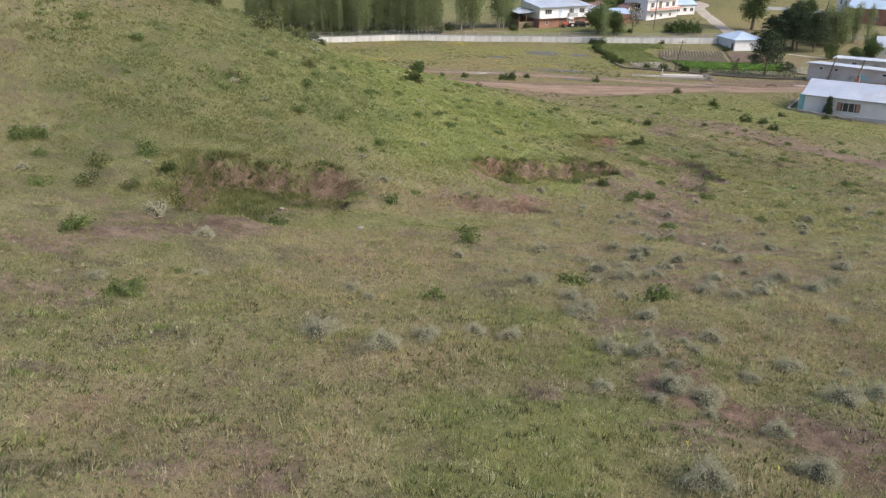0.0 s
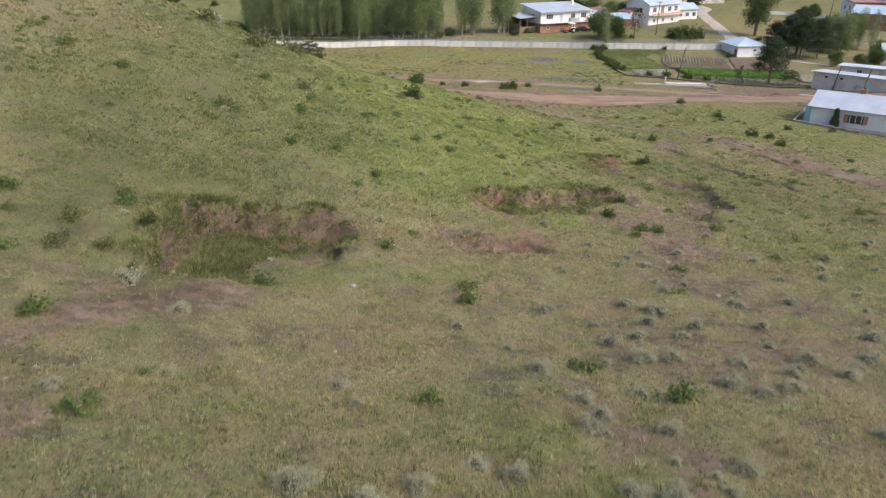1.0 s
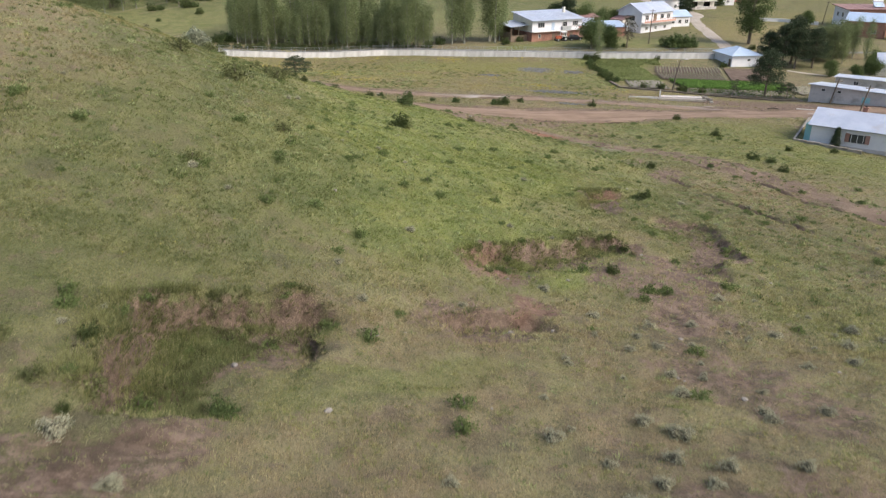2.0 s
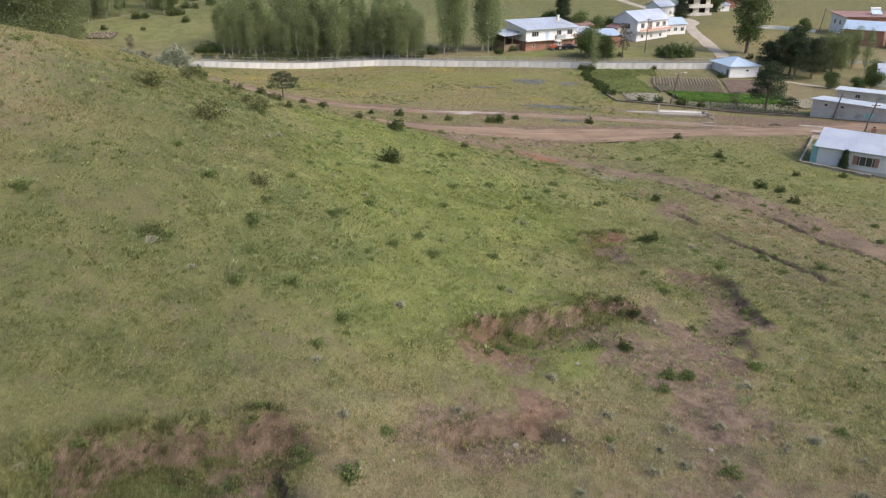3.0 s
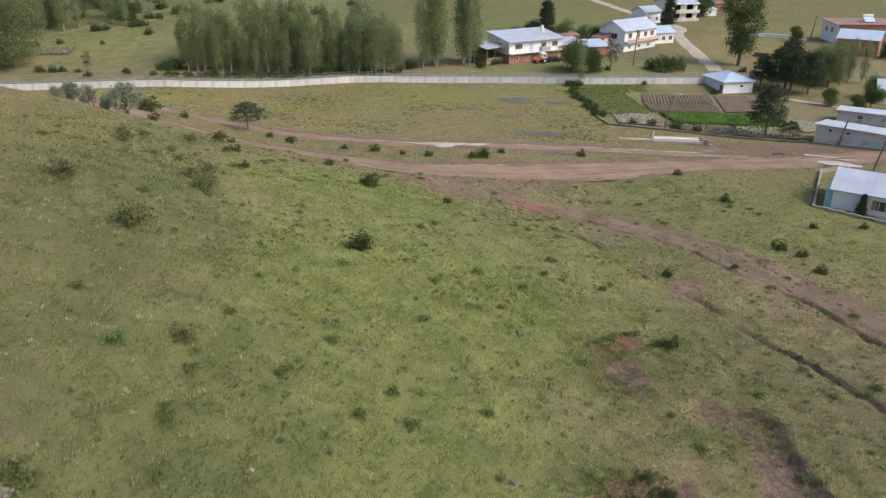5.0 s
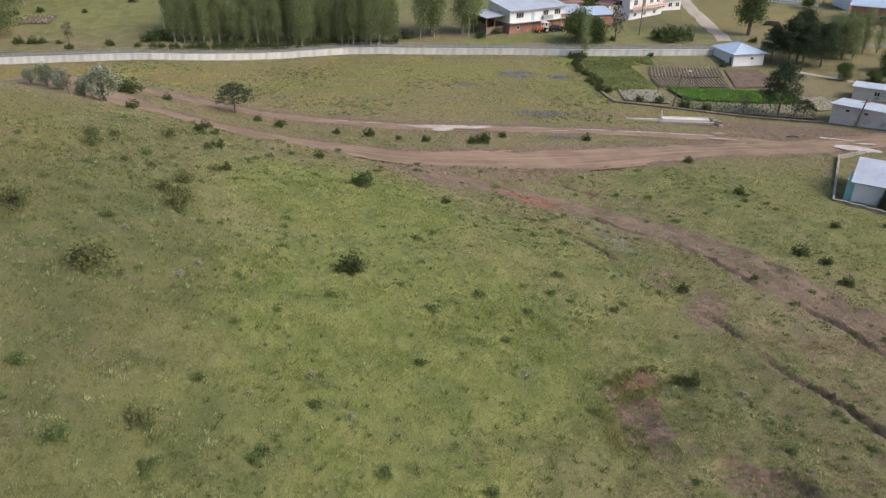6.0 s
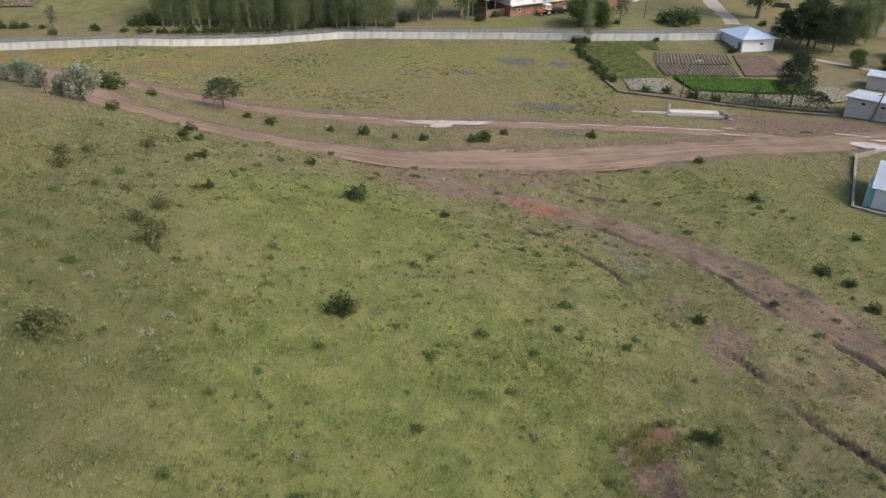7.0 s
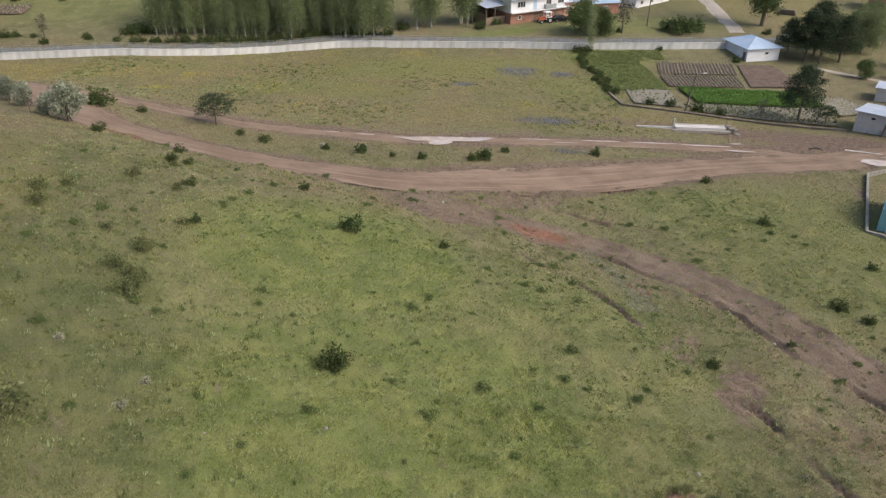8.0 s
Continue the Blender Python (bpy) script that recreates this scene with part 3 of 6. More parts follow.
def land(x, y):
    """The height of the ground."""
    x, y = np.asarray(x, float), np.asarray(y, float)
    z, road = smooth_land(x, y), road_mask(x, y)
    near = ss(150, 100, y)
    rough = 0.17 * vnoise(x, y, 3.7) + 0.11 * vnoise(x, y, 1.3, 1) + 0.09 * vnoise(x, y, 0.7, 2)
    z = z + rough * (1 - road) * (0.25 + 0.75 * near) - 0.12 * road
    for line, drop, reach, *_ in SCARPS:
        wx, wy = x + 0.4 * vnoise(x, y, 1.9, 8) + 0.2 * vnoise(x, y, 0.7, 9), y + 0.4 * vnoise(x, y, 1.7, 10) + 0.2 * vnoise(x, y, 0.6, 11)
        d, side, far = along(line, wx, wy)
        d = d * side
        ends = ss(0.0, 0.12, far) * ss(1.0, 0.88, far)
        z = z - drop * ends * ss(-0.1, 0.5, d) * ss(reach + 1.5, 0.35 * reach, d) + 0.2 * drop * ends * ss(-1.5, -0.2, d) * ss(0.2, -0.2, d)
    for line, half, depth in DITCHES:
        d, side, far = along(line, x + 0.35 * vnoise(x, y, 2.5, 12), y + 0.35 * vnoise(x, y, 2.2, 13))
        z = z - depth * ss(half * 1.5, half * 0.5, d) * (0.65 + 0.7 * vnoise(x, y, 4.0, 14)) * ss(0.0, 0.1, far) * ss(1.0, 0.9, far)
    d = along(BRANCH_ROAD, x, y)[0]
    z = z - 0.07 * np.exp(-((d - 0.9) / 0.3) ** 2) - 0.10 * ss(2.6, 2.0, d)
    return z


def h(x, y):
    return float(land(np.array([x]), np.array([y]))[0])


def bank_mask(x, y):
    """Where scrub clings to the torn banks."""
    b = np.zeros(np.shape(x))
    for line, drop, reach, bare, dark, scrub in SCARPS:
        d, side, far = along(line, x + 0.4 * vnoise(x, y, 1.9, 8), y + 0.4 * vnoise(x, y, 1.7, 10))
        b = np.maximum(b, scrub * ss(-0.5, 0.2, d * side) * ss(bare + 0.6, 0.5 * bare, d * side) * ss(0.0, 0.15, far) * ss(1.0, 0.85, far))
    return np.clip(b * (0.6 + 0.9 * vnoise(x, y, 1.2, 19)), 0, 1)


def humus_shade_mask(x, y):
    """Dark topsoil laid bare along the torn banks, and shade painted into the ditches."""
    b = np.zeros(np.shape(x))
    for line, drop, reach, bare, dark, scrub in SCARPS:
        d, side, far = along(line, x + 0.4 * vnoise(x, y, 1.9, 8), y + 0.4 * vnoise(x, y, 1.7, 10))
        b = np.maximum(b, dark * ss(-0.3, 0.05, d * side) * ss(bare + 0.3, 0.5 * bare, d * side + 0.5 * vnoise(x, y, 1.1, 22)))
    # Shade of the ditches, put into the soil colour.
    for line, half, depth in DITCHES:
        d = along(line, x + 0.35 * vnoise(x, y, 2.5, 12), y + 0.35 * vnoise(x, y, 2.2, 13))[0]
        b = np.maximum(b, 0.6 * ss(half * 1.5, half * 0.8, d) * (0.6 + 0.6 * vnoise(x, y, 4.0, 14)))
    return b


def lane_mask(x, y):
    return ss(3.0, 2.2, along(BRANCH_ROAD, x + 0.4 * vnoise(x, y, 3.2, 16), y)[0])


def soil_mask(x, y):
    b = patches(SOIL, x, y)
    for line, drop, reach, bare, *_ in SCARPS:
        d, side, far = along(line, x + 0.4 * vnoise(x, y, 1.9, 8), y + 0.4 * vnoise(x, y, 1.7, 10))
        b = np.maximum(b, 0.92 * ss(-0.15, 0.15, d * side) * ss(bare + 0.5, 0.6 * bare, d * side) * (0.8 + 0.35 * vnoise(x, y, 1.6, 18)) * ss(0.0, 0.15, far) * ss(1.0, 0.85, far))
    for line, half, depth in DITCHES:
        b = np.maximum(b, ss(half * 1.8, half * 0.9, along(line, x + 0.35 * vnoise(x, y, 2.5, 12), y + 0.35 * vnoise(x, y, 2.2, 13))[0]) * (0.75 + 0.45 * vnoise(x, y, 4.0, 14)))
    verge = np.zeros(np.shape(x))
    for line, half in ROADS:
        verge = np.maximum(verge, ss(half + 2.6, half + 0.2, along(line, x, y)[0] + 1.1 * vnoise(x, y, 3.5, 15)))
    d = along(BRANCH_ROAD, x + 0.4 * vnoise(x, y, 3.2, 16), y)[0]
    b = np.maximum(b, 0.92 * ss(3.3, 2.0, d) * (0.94 + 0.16 * vnoise(x, y, 5.0, 17) + 0.12 * np.sin(4.2 * d)))
    return np.maximum(np.maximum(b, 0.75 * verge), 0.75 * patches(RED, x, y))


def sward(x, y):
    """How closely the grass stands: tufts with gaps between them."""
    return 0.70 + 0.40 * vnoise(x, y, 1.1, 30) + 0.24 * vnoise(x, y, 4.5, 31) + 0.24 * vnoise(x, y, 0.5, 32)


def sparse_mask(x, y):
    return ss(0.62, 0.25, sward(x, y)) * (1 - 0.8 * patches(LUSH, x, y)) * (0.35 + 0.65 * ss(60, 30, y))


# ---- building helpers ----
def mesh_object(name, verts, faces, material, parent=None, smooth=False):
    me = bpy.data.meshes.new(name)
    me.from_pydata([tuple(v) for v in verts], [], [tuple(f) for f in faces])
    me.materials.append(material)
    if smooth:
        me.polygons.foreach_set("use_smooth", np.ones(len(me.polygons), bool))
    ob = new(name, me)
    ob.parent = parent
    return ob


def tri_mesh(name, verts, material):
    """A mesh of loose triangles from an (n, 3, 3) array."""
    count = len(verts)
    me = bpy.data.meshes.new(name)
    me.vertices.add(count * 3)
    me.vertices.foreach_set("co", np.ascontiguousarray(verts, np.float32).ravel())
    me.loops.add(count * 3)
    me.loops.foreach_set("vertex_index", np.arange(count * 3, dtype=np.int32))
    me.polygons.add(count)
    me.polygons.foreach_set("loop_start", np.arange(0, count * 3, 3, dtype=np.int32))
    me.update()
    me.materials.append(material)
    return me



def part(name, bm, material, parent=None, label=""):
    """Links a bmesh as one mesh object under a thing or a part."""
    me = bpy.data.meshes.new(name)
    bm.to_mesh(me)
    bm.free()
    me.materials.append(material)
    ob = new(name, me)
    ob.parent = parent
    return tagged(ob, label)


def empty(name, m, label, category, group="", kind=""):
    ob = new(name)
    ob.matrix_world = m
    return tagged(ob, label, category, group, kind)


def box(bm, x0, y0, z0, x1, y1, z1):
    vs = [bm.verts.new(c) for c in ((x0, y0, z0), (x1, y0, z0), (x1, y1, z0), (x0, y1, z0), (x0, y0, z1), (x1, y0, z1), (x1, y1, z1), (x0, y1, z1))]
    for f in ((3, 2, 1, 0), (4, 5, 6, 7), (0, 1, 5, 4), (1, 2, 6, 5), (2, 3, 7, 6), (3, 0, 4, 7)):
        bm.faces.new([vs[i] for i in f])
    return bm


def boxes(*spans):
    bm = bmesh.new()
    for s in spans:
        box(bm, *s)
    return bm


def prism(bm, outline, axis, a, b):
    """A solid whose outline (in the plane across the axis) runs from a to b along the axis."""
    def place(p, v):
        return (v, *p) if axis == "x" else (p[0], v, p[1]) if axis == "y" else (*p, v)
    lo, hi = [bm.verts.new(place(p, a)) for p in outline], [bm.verts.new(place(p, b)) for p in outline]
    k = len(outline)
    bm.faces.new(lo[::-1])
    bm.faces.new(hi)
    for i in range(k):
        bm.faces.new((lo[i], lo[(i + 1) % k], hi[(i + 1) % k], hi[i]))
    bmesh.ops.recalc_face_normals(bm, faces=bm.faces)
    return bm


def tube(bm, pts, radii, sides=7):
    """A tapered round limb along pts."""
    rings = []
    pts = [Vector(p) for p in pts]
    for i, (p, r) in enumerate(zip(pts, radii)):
        way = (pts[min(i + 1, len(pts) - 1)] - pts[max(i - 1, 0)]).normalized()
        u = way.orthogonal().normalized()
        v = way.cross(u)
        rings.append([bm.verts.new(p + r * (math.cos(a) * u + math.sin(a) * v)) for a in (2 * math.pi * k / sides for k in range(sides))])
    for a, b in zip(rings, rings[1:]):
        for k in range(sides):
            bm.faces.new((a[k], a[(k + 1) % sides], b[(k + 1) % sides], b[k]))
    bm.faces.new(rings[0][::-1])
    bm.faces.new(rings[-1])
    return bm


def leaves(rng, centres, spread, each, size, flat=0.7):
    """Loose leaf triangles in small tufts round the given centres."""
    c = np.repeat(np.asarray(centres, float), each, 0)
    c = c + rng.normal(0, 1, c.shape) * np.array([1, 1, flat]) * spread
    a, b = rng.normal(0, 1, c.shape), rng.normal(0, 1, c.shape)
    a /= np.linalg.norm(a, axis=1)[:, None]
    b = b - (a * b).sum(1)[:, None] * a
    b /= np.linalg.norm(b, axis=1)[:, None]
    s = size * rng.uniform(0.6, 1.4, (len(c), 1))
    return np.stack([c - 0.5 * s * a, c + 0.5 * s * a, c + 0.9 * s * b], 1)

# ---- ground and roads ----
def stretches(*steps):
    """Coordinates from runs of (start, end, step), joined."""
    out = []
    for a, b, s in steps:
        out += list(np.linspace(a, b, max(2, int(round((b - a) / s)) + 1)))[:-1]
    return np.array(out + [steps[-1][1]])


def build_ground():
    xs = stretches((-2500, -600, 190), (-600, -200, 40), (-200, -80, 8), (-80, -30, 0.9), (-30, -14, 0.42), (-14, 36, 0.23), (36, 80, 0.8), (80, 160, 4), (160, 600, 40), (600, 2500, 190))
    ys = stretches((-800, -60, 60), (-60, -14, 4), (-14, 4, 0.8), (4, 70, 0.24), (70, 112, 0.3), (112, 150, 0.55), (150, 215, 1.0), (215, 300, 4), (300, 700, 20), (700, 3000, 230))
    gx, gy = np.meshgrid(xs, ys)
    x, y = gx.ravel(), gy.ravel()
    z = land(x, y)
    nx, ny = len(xs), len(ys)
    me = bpy.data.meshes.new("ground")
    me.vertices.add(nx * ny)
    me.vertices.foreach_set("co", np.stack([x, y, z], 1).astype(np.float32).ravel())
    i = (np.arange(ny - 1)[:, None] * nx + np.arange(nx - 1)[None]).ravel()
    quads = np.stack([i, i + 1, i + nx + 1, i + nx], 1).astype(np.int32)
    me.loops.add(quads.size)
    me.loops.foreach_set("vertex_index", quads.ravel())
    me.polygons.add(len(quads))
    me.polygons.foreach_set("loop_start", np.arange(0, quads.size, 4, dtype=np.int32))
    me.polygons.foreach_set("use_smooth", np.ones(len(quads), bool))
    me.update()
    for name, values in (("bare", soil_mask(x, y)), ("red", patches(RED, x, y)), ("humus", humus_shade_mask(x, y)), ("lane", lane_mask(x, y)), ("lush", patches(LUSH, x, y)), ("dry", patches(DRY, x, y)), ("weedy", patches(WEEDY, x, y)), ("sparse", sparse_mask(x, y))):
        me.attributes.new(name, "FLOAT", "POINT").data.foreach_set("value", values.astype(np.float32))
    me.materials.append(M["ground"])
    tagged(new("ground", me), "grazed green hillside pasture with bare eroded soil banks", "ground", kind="structure")


build_ground()


def spline(pts, step):
    """Evenly drawn points on a smooth line through pts."""
    out = []
    p = [Vector((*q, 0)) for q in pts]
    p = [2 * p[0] - p[1]] + p + [2 * p[-1] - p[-2]]
    for a, b, c, d in zip(p, p[1:], p[2:], p[3:]):
        k = max(2, int((c - b).length / step))
        for i in range(k):
            t = i / k
            out.append(0.5 * (2 * b + (c - a) * t + (2 * a - 5 * b + 4 * c - d) * t * t + (3 * b - a - 3 * c + d) * t**3))
    return out + [p[-2]]


def road(name, pts, half, material, label, ruts=0.0, lift=0.0, step=0.8, across=13):
    line = spline(pts, step)
    verts, faces = [], []
    rows = []
    for i, p in enumerate(line):
        way = (line[min(i + 1, len(line) - 1)] - line[max(i - 1, 0)]).normalized()
        rows.append([(p.x + way.y * half * s, p.y - way.x * half * s, s) for s in np.linspace(-1, 1, across)])
    flat = np.array(rows).reshape(-1, 3)
    z = smooth_land(flat[:, 0], flat[:, 1]) + lift - 0.10 * np.abs(flat[:, 2]) ** 3 + 0.03 * vnoise(flat[:, 0], flat[:, 1], 1.4, 21)
    z = z - ruts * (np.exp(-((np.abs(flat[:, 2]) - 0.45) / 0.13) ** 2))
    verts = np.stack([flat[:, 0], flat[:, 1], z], 1)
    for i in range(len(line) - 1):
        for j in range(across - 1):
            a = i * across + j
            faces.append((a, a + 1, a + across + 1, a + across))
    ob = mesh_object(name, verts, faces, material, smooth=True)
    ob.data.attributes.new("across", "FLOAT", "POINT").data.foreach_set("value", flat[:, 2].astype(np.float32))
    ob.data.attributes.new("run", "FLOAT", "POINT").data.foreach_set("value", np.repeat(np.arange(len(line)) * step, across).astype(np.float32))
    return tagged(ob, label, "road", kind="structure")


road("road_main", MAIN_ROAD, 4.1, M["dirt"], "wide brown packed dirt road across the slope foot", 0.03)
road("road_track", SIDE_TRACK, 2.0, M["dirt"], "narrow rutted dirt track with puddles", 0.06)
road("road_asphalt", [(x, y + 3.4) for x, y in zip(WALL_X[1:11], WALL_Y[1:11])], 2.3, M["asphalt"], "grey asphalt road behind the concrete wall", 0.0, 0.06, 2.0, 5)
road("road_village", [(79, 203), (79.5, 208), (80.5, 215), (82.5, 228), (85, 244), (87.5, 256), (92, 266), (90, 285), (85.5, 306), (80, 345), (70, 400)], 2.0,
     M["gravel"], "pale gravel lane climbing through the village", 0.03, 0.10, 1.5, 7)


def blob(name, x, y, rx, ry, turn, material, label, category, lift=0.03, seed=0, follow=False):
    """A flat uneven patch lying on the ground."""
    rng = random.Random(seed)
    verts, k = [(0, 0)], 26
    wob = [rng.uniform(0.72, 1.15) for _ in range(k)]
    wob = [(wob[i - 1] + 2 * wob[i] + wob[(i + 1) % k]) / 4 for i in range(k)]
    c, s = math.cos(radians(turn)), math.sin(radians(turn))
    for i in range(k):
        a = 2 * math.pi * i / k
        u, v = rx * wob[i] * math.cos(a), ry * wob[i] * math.sin(a)
        verts.append((u * c - v * s, u * s + v * c))
    if follow:
        zs = smooth_land(np.array([x + p[0] for p in verts]), np.array([y + p[1] for p in verts])) + lift
    else:
        zs = [float(smooth_land(np.array([x]), np.array([y]))[0]) + lift] * len(verts)
    ob = mesh_object(name, [(x + p[0], y + p[1], z) for p, z in zip(verts, zs)], [(0, 1 + i, 1 + (i + 1) % k) for i in range(k)], material)
    return tagged(ob, label, category)


for i, (x, y, rx, ry, turn) in enumerate(((7.4, 135.5, 6.4, 1.05, -3), (12.6, 136.0, 1.9, 0.4, 2), (1.2, 136.2, 1.5, 0.3, -8), (-4.0, 137.6, 1.6, 0.28, -6), (-9.0, 138.6, 1.3, 0.25, -4),
                                           (30.0, 136.6, 3.2, 0.28, 3), (38.0, 136.9, 4.0, 0.25, 2), (46.0, 136.4, 4.4, 0.32, -6), (50.0, 134.0, 2.6, 0.45, -12), (20.5, 136.2, 2.4, 0.22, 0),
                                           (50.8, 137.4, 1.2, 0.3, 0), (24.5, 135.0, 2.0, 0.2, 2), (67.0, 126.6, 3.4, 1.5, -40), (69.5, 128.8, 1.6, 0.5, -20), (6.6, 133.9, 2.0, 1.1, 15))):
    tagged(blob("puddle", x, y, rx, ry, turn, M["puddle"], "shallow muddy puddle in the wheel ruts of the track", "puddle", 0.09, i, True), group="puddles on the track")


# ---- retaining wall with mesh fence along the asphalt road ----
def wall_length():
    out, pts = [], list(zip(WALL_X[1:11], WALL_Y[1:11]))
    for (ax, ay), (bx, by) in zip(pts, pts[1:]):
        k = int(round(math.hypot(bx - ax, by - ay) / 3.6))
        out += [(ax + (bx - ax) * i / k, ay + (by - ay) * i / k) for i in range(k)]
    return out + [pts[-1]]


def build_wall():
    pts = [p for p in wall_length() if -126 < p[0] < 73.2]
    wall = empty("wall_road", pose(0, 0, 0), "pale concrete retaining wall in long stained panels", "wall", kind="structure")
    fence = empty("mesh_fence", pose(0, 0, 0), "grey wire mesh fence standing on the concrete wall", "fence")
    top = lambda x, y: float(valley(x, y)) + 1.35
    panel = boxes((0.02, -0.14, -2.6, 3.55, 0.14, 0.0), (0.0, -0.2, 0.0, 3.58, 0.2, 0.1), (0.0, -0.17, -2.6, 0.22, 0.14, 0.0))
    me = bpy.data.meshes.new("wall_panel")
    panel.to_mesh(me)
    panel.free()
    me.materials.append(M["concrete"])
    post = tube(bmesh.new(), [(0, 0, 0), (0, 0, 1.25)], (0.035, 0.035), 6)
    post_me = bpy.data.meshes.new("fence_post")
    post.to_mesh(post_me)
    post.free()
    post_me.materials.append(M["steel"])
    wires = []
    for (ax, ay), (bx, by) in zip(pts, pts[1:]):
        m = Matrix.LocRotScale((ax, ay, top(ax, ay)), Euler((0, -math.atan2(top(bx, by) - top(ax, ay), math.hypot(bx - ax, by - ay)), math.atan2(by - ay, bx - ax))), (math.hypot(bx - ax, by - ay) / 3.58, 1, 1))
        for name, data, parent, lift in (("wall_panel", me, wall, 0.0), ("fence_post", post_me, fence, 0.1)):
            o = new(name, data)
            o.parent = parent
            o.matrix_world = Matrix.Translation((0, 0, lift)) @ m
        wires.append((ax, ay, bx, by))
    bm = bmesh.new()
    for ax, ay, bx, by in wires:
        za, zb = top(ax, ay) + 0.1, top(bx, by) + 0.1
        for zz, r in ((1.2, 0.022), (0.8, 0.008), (0.4, 0.008), (0.1, 0.008)):
            tube(bm, [(ax, ay, za + zz), (bx, by, zb + zz)], (r, r), 4)
        k = 22
        for i in range(k):
            u = (i + 0.5) / k
            x, y, z = ax + (bx - ax) * u, ay + (by - ay) * u, za + (zb - za) * u
            box(bm, x - 0.007, y - 0.006, z + 0.02, x + 0.007, y + 0.006, z + 1.2)
    part("wire_mesh", bm, M["steel"], fence)


build_wall()


# ---- houses ----
def window(parent, x, y, z, w, hgt, face="front", panes=2, frame_mat="frame", glass="glass"):
    """A framed window standing in the face of a wall: front looks to -y, left to -x."""
    t, d = 0.09, 0.1
    turn = (lambda u, v, k: (u, y + v, k)) if face == "front" else (lambda u, v, k: (y + v, u, k))
    fr, rings = bmesh.new(), []
    for v in (-d, 0.02):
        for m in (0.0, t):
            rings.append([fr.verts.new(turn(u, v, k)) for u, k in ((x + m, z + m), (x + w - m, z + m), (x + w - m, z + hgt - m), (x + m, z + hgt - m))])
    outer, inner, outer_back, inner_back = rings
    for p, q in ((outer, inner), (inner, inner_back), (inner_back, outer_back), (outer_back, outer)):
        for i in range(4):
            j = (i + 1) % 4
            fr.faces.new((p[i], p[j], q[j], q[i]))
    bmesh.ops.recalc_face_normals(fr, faces=fr.faces)
    ob = part("window", fr, M[frame_mat], parent)

    def block(name, u0, u1, v0, v1, material):
        p, q = turn(u0, v0, z + t), turn(u1, v1, z + hgt - t)
        part(name, boxes((min(p[0], q[0]), min(p[1], q[1]), p[2], max(p[0], q[0]), max(p[1], q[1]), q[2])), M[material], ob)

    edges = [x + t] + [x + w * i / panes for i in range(1, panes)] + [x + w - t]
    for e in edges[1:-1]:
        block("mullion", e - 0.035, e + 0.035, -d + 0.01, 0.015, frame_mat)
    for i in range(panes):
        block("pane", edges[i] + (0.036 if i else 0.001), edges[i + 1] - (0.036 if i < panes - 1 else 0.001), -0.03, -0.012, glass)
    return ob


def door(parent, x, y, z, w, hgt, mat="wood", face="front"):
    bm = boxes((x, y - 0.06, z, x + w, y + 0.02, z + hgt), (x + 0.12, y - 0.08, z + 0.15, x + w - 0.12, y - 0.05, z + hgt * 0.45),
               (x + 0.12, y - 0.08, z + hgt * 0.52, x + w - 0.12, y - 0.05, z + hgt - 0.15))
    if face == "left":
        bmesh.ops.transform(bm, matrix=Matrix(((0, 1, 0, 0), (1, 0, 0, 0), (0, 0, 1, 0), (0, 0, 0, 1))), verts=bm.verts)
        bmesh.ops.reverse_faces(bm, faces=bm.faces)
    return part("door", bm, M[mat], parent)


def slab_roof(parent, corners, thick, material, ribs=0.9, name="roof", label=""):
    """A sheet roof over four corners (front left, front right, back right, back left), with raised seams up the slope."""
    bm = bmesh.new()
    c = [Vector(p) for p in corners]
    up = (c[1] - c[0]).cross(c[3] - c[0]).normalized()
    if up.z < 0:
        up = -up

    size = (c[1] - c[0]).length
    k = max(2, int(size / ribs))
    prof = [(0.0, -thick), (1.0, -thick)]
    for i in range(k, -1, -1):
        u, w = i / k, 0.022 / size
        lo, hi = max(0.0, u - w), min(1.0, u + w)
        prof += [(hi, 0.0), (hi - 0.2 * w, 0.03), (lo + 0.2 * w, 0.03), (lo, 0.0)]
    front = [bm.verts.new(c[0].lerp(c[1], u) + up * z) for u, z in prof]
    back = [bm.verts.new(c[3].lerp(c[2], u) + up * z) for u, z in prof]
    for i in range(len(prof)):
        j = (i + 1) % len(prof)
        bm.faces.new((front[i], front[j], back[j], back[i]))
    bm.faces.new(front[::-1])
    bm.faces.new(back)
    bmesh.ops.recalc_face_normals(bm, faces=bm.faces)
    return part(name, bm, M[material], parent, label)


def walls(parent, w, d, h0, h1, t, material, z0=-1.0, name="wall"):
    """Four walls with thickness: the front is h0 high, the back h1."""
    for spans in ((0, 0, w, t, h0), (0, d - t, w, d, h1)):
        part(name, boxes((spans[0], spans[1], z0, spans[2], spans[3], spans[4])), M[material], parent)
    for x in (0, w - t):
        part(name, prism(bmesh.new(), [(t, z0), (d - t, z0), (d - t, h1), (t, h0)], "x", x, x + t), M[material], parent)


def gable(parent, w, d, hgt, rise, material):
    for x in (0.0, w - 0.25):
        part("gable", prism(bmesh.new(), [(0, hgt), (d, hgt), (d / 2, hgt + rise)], "x", x, x + 0.25), M[material], parent)


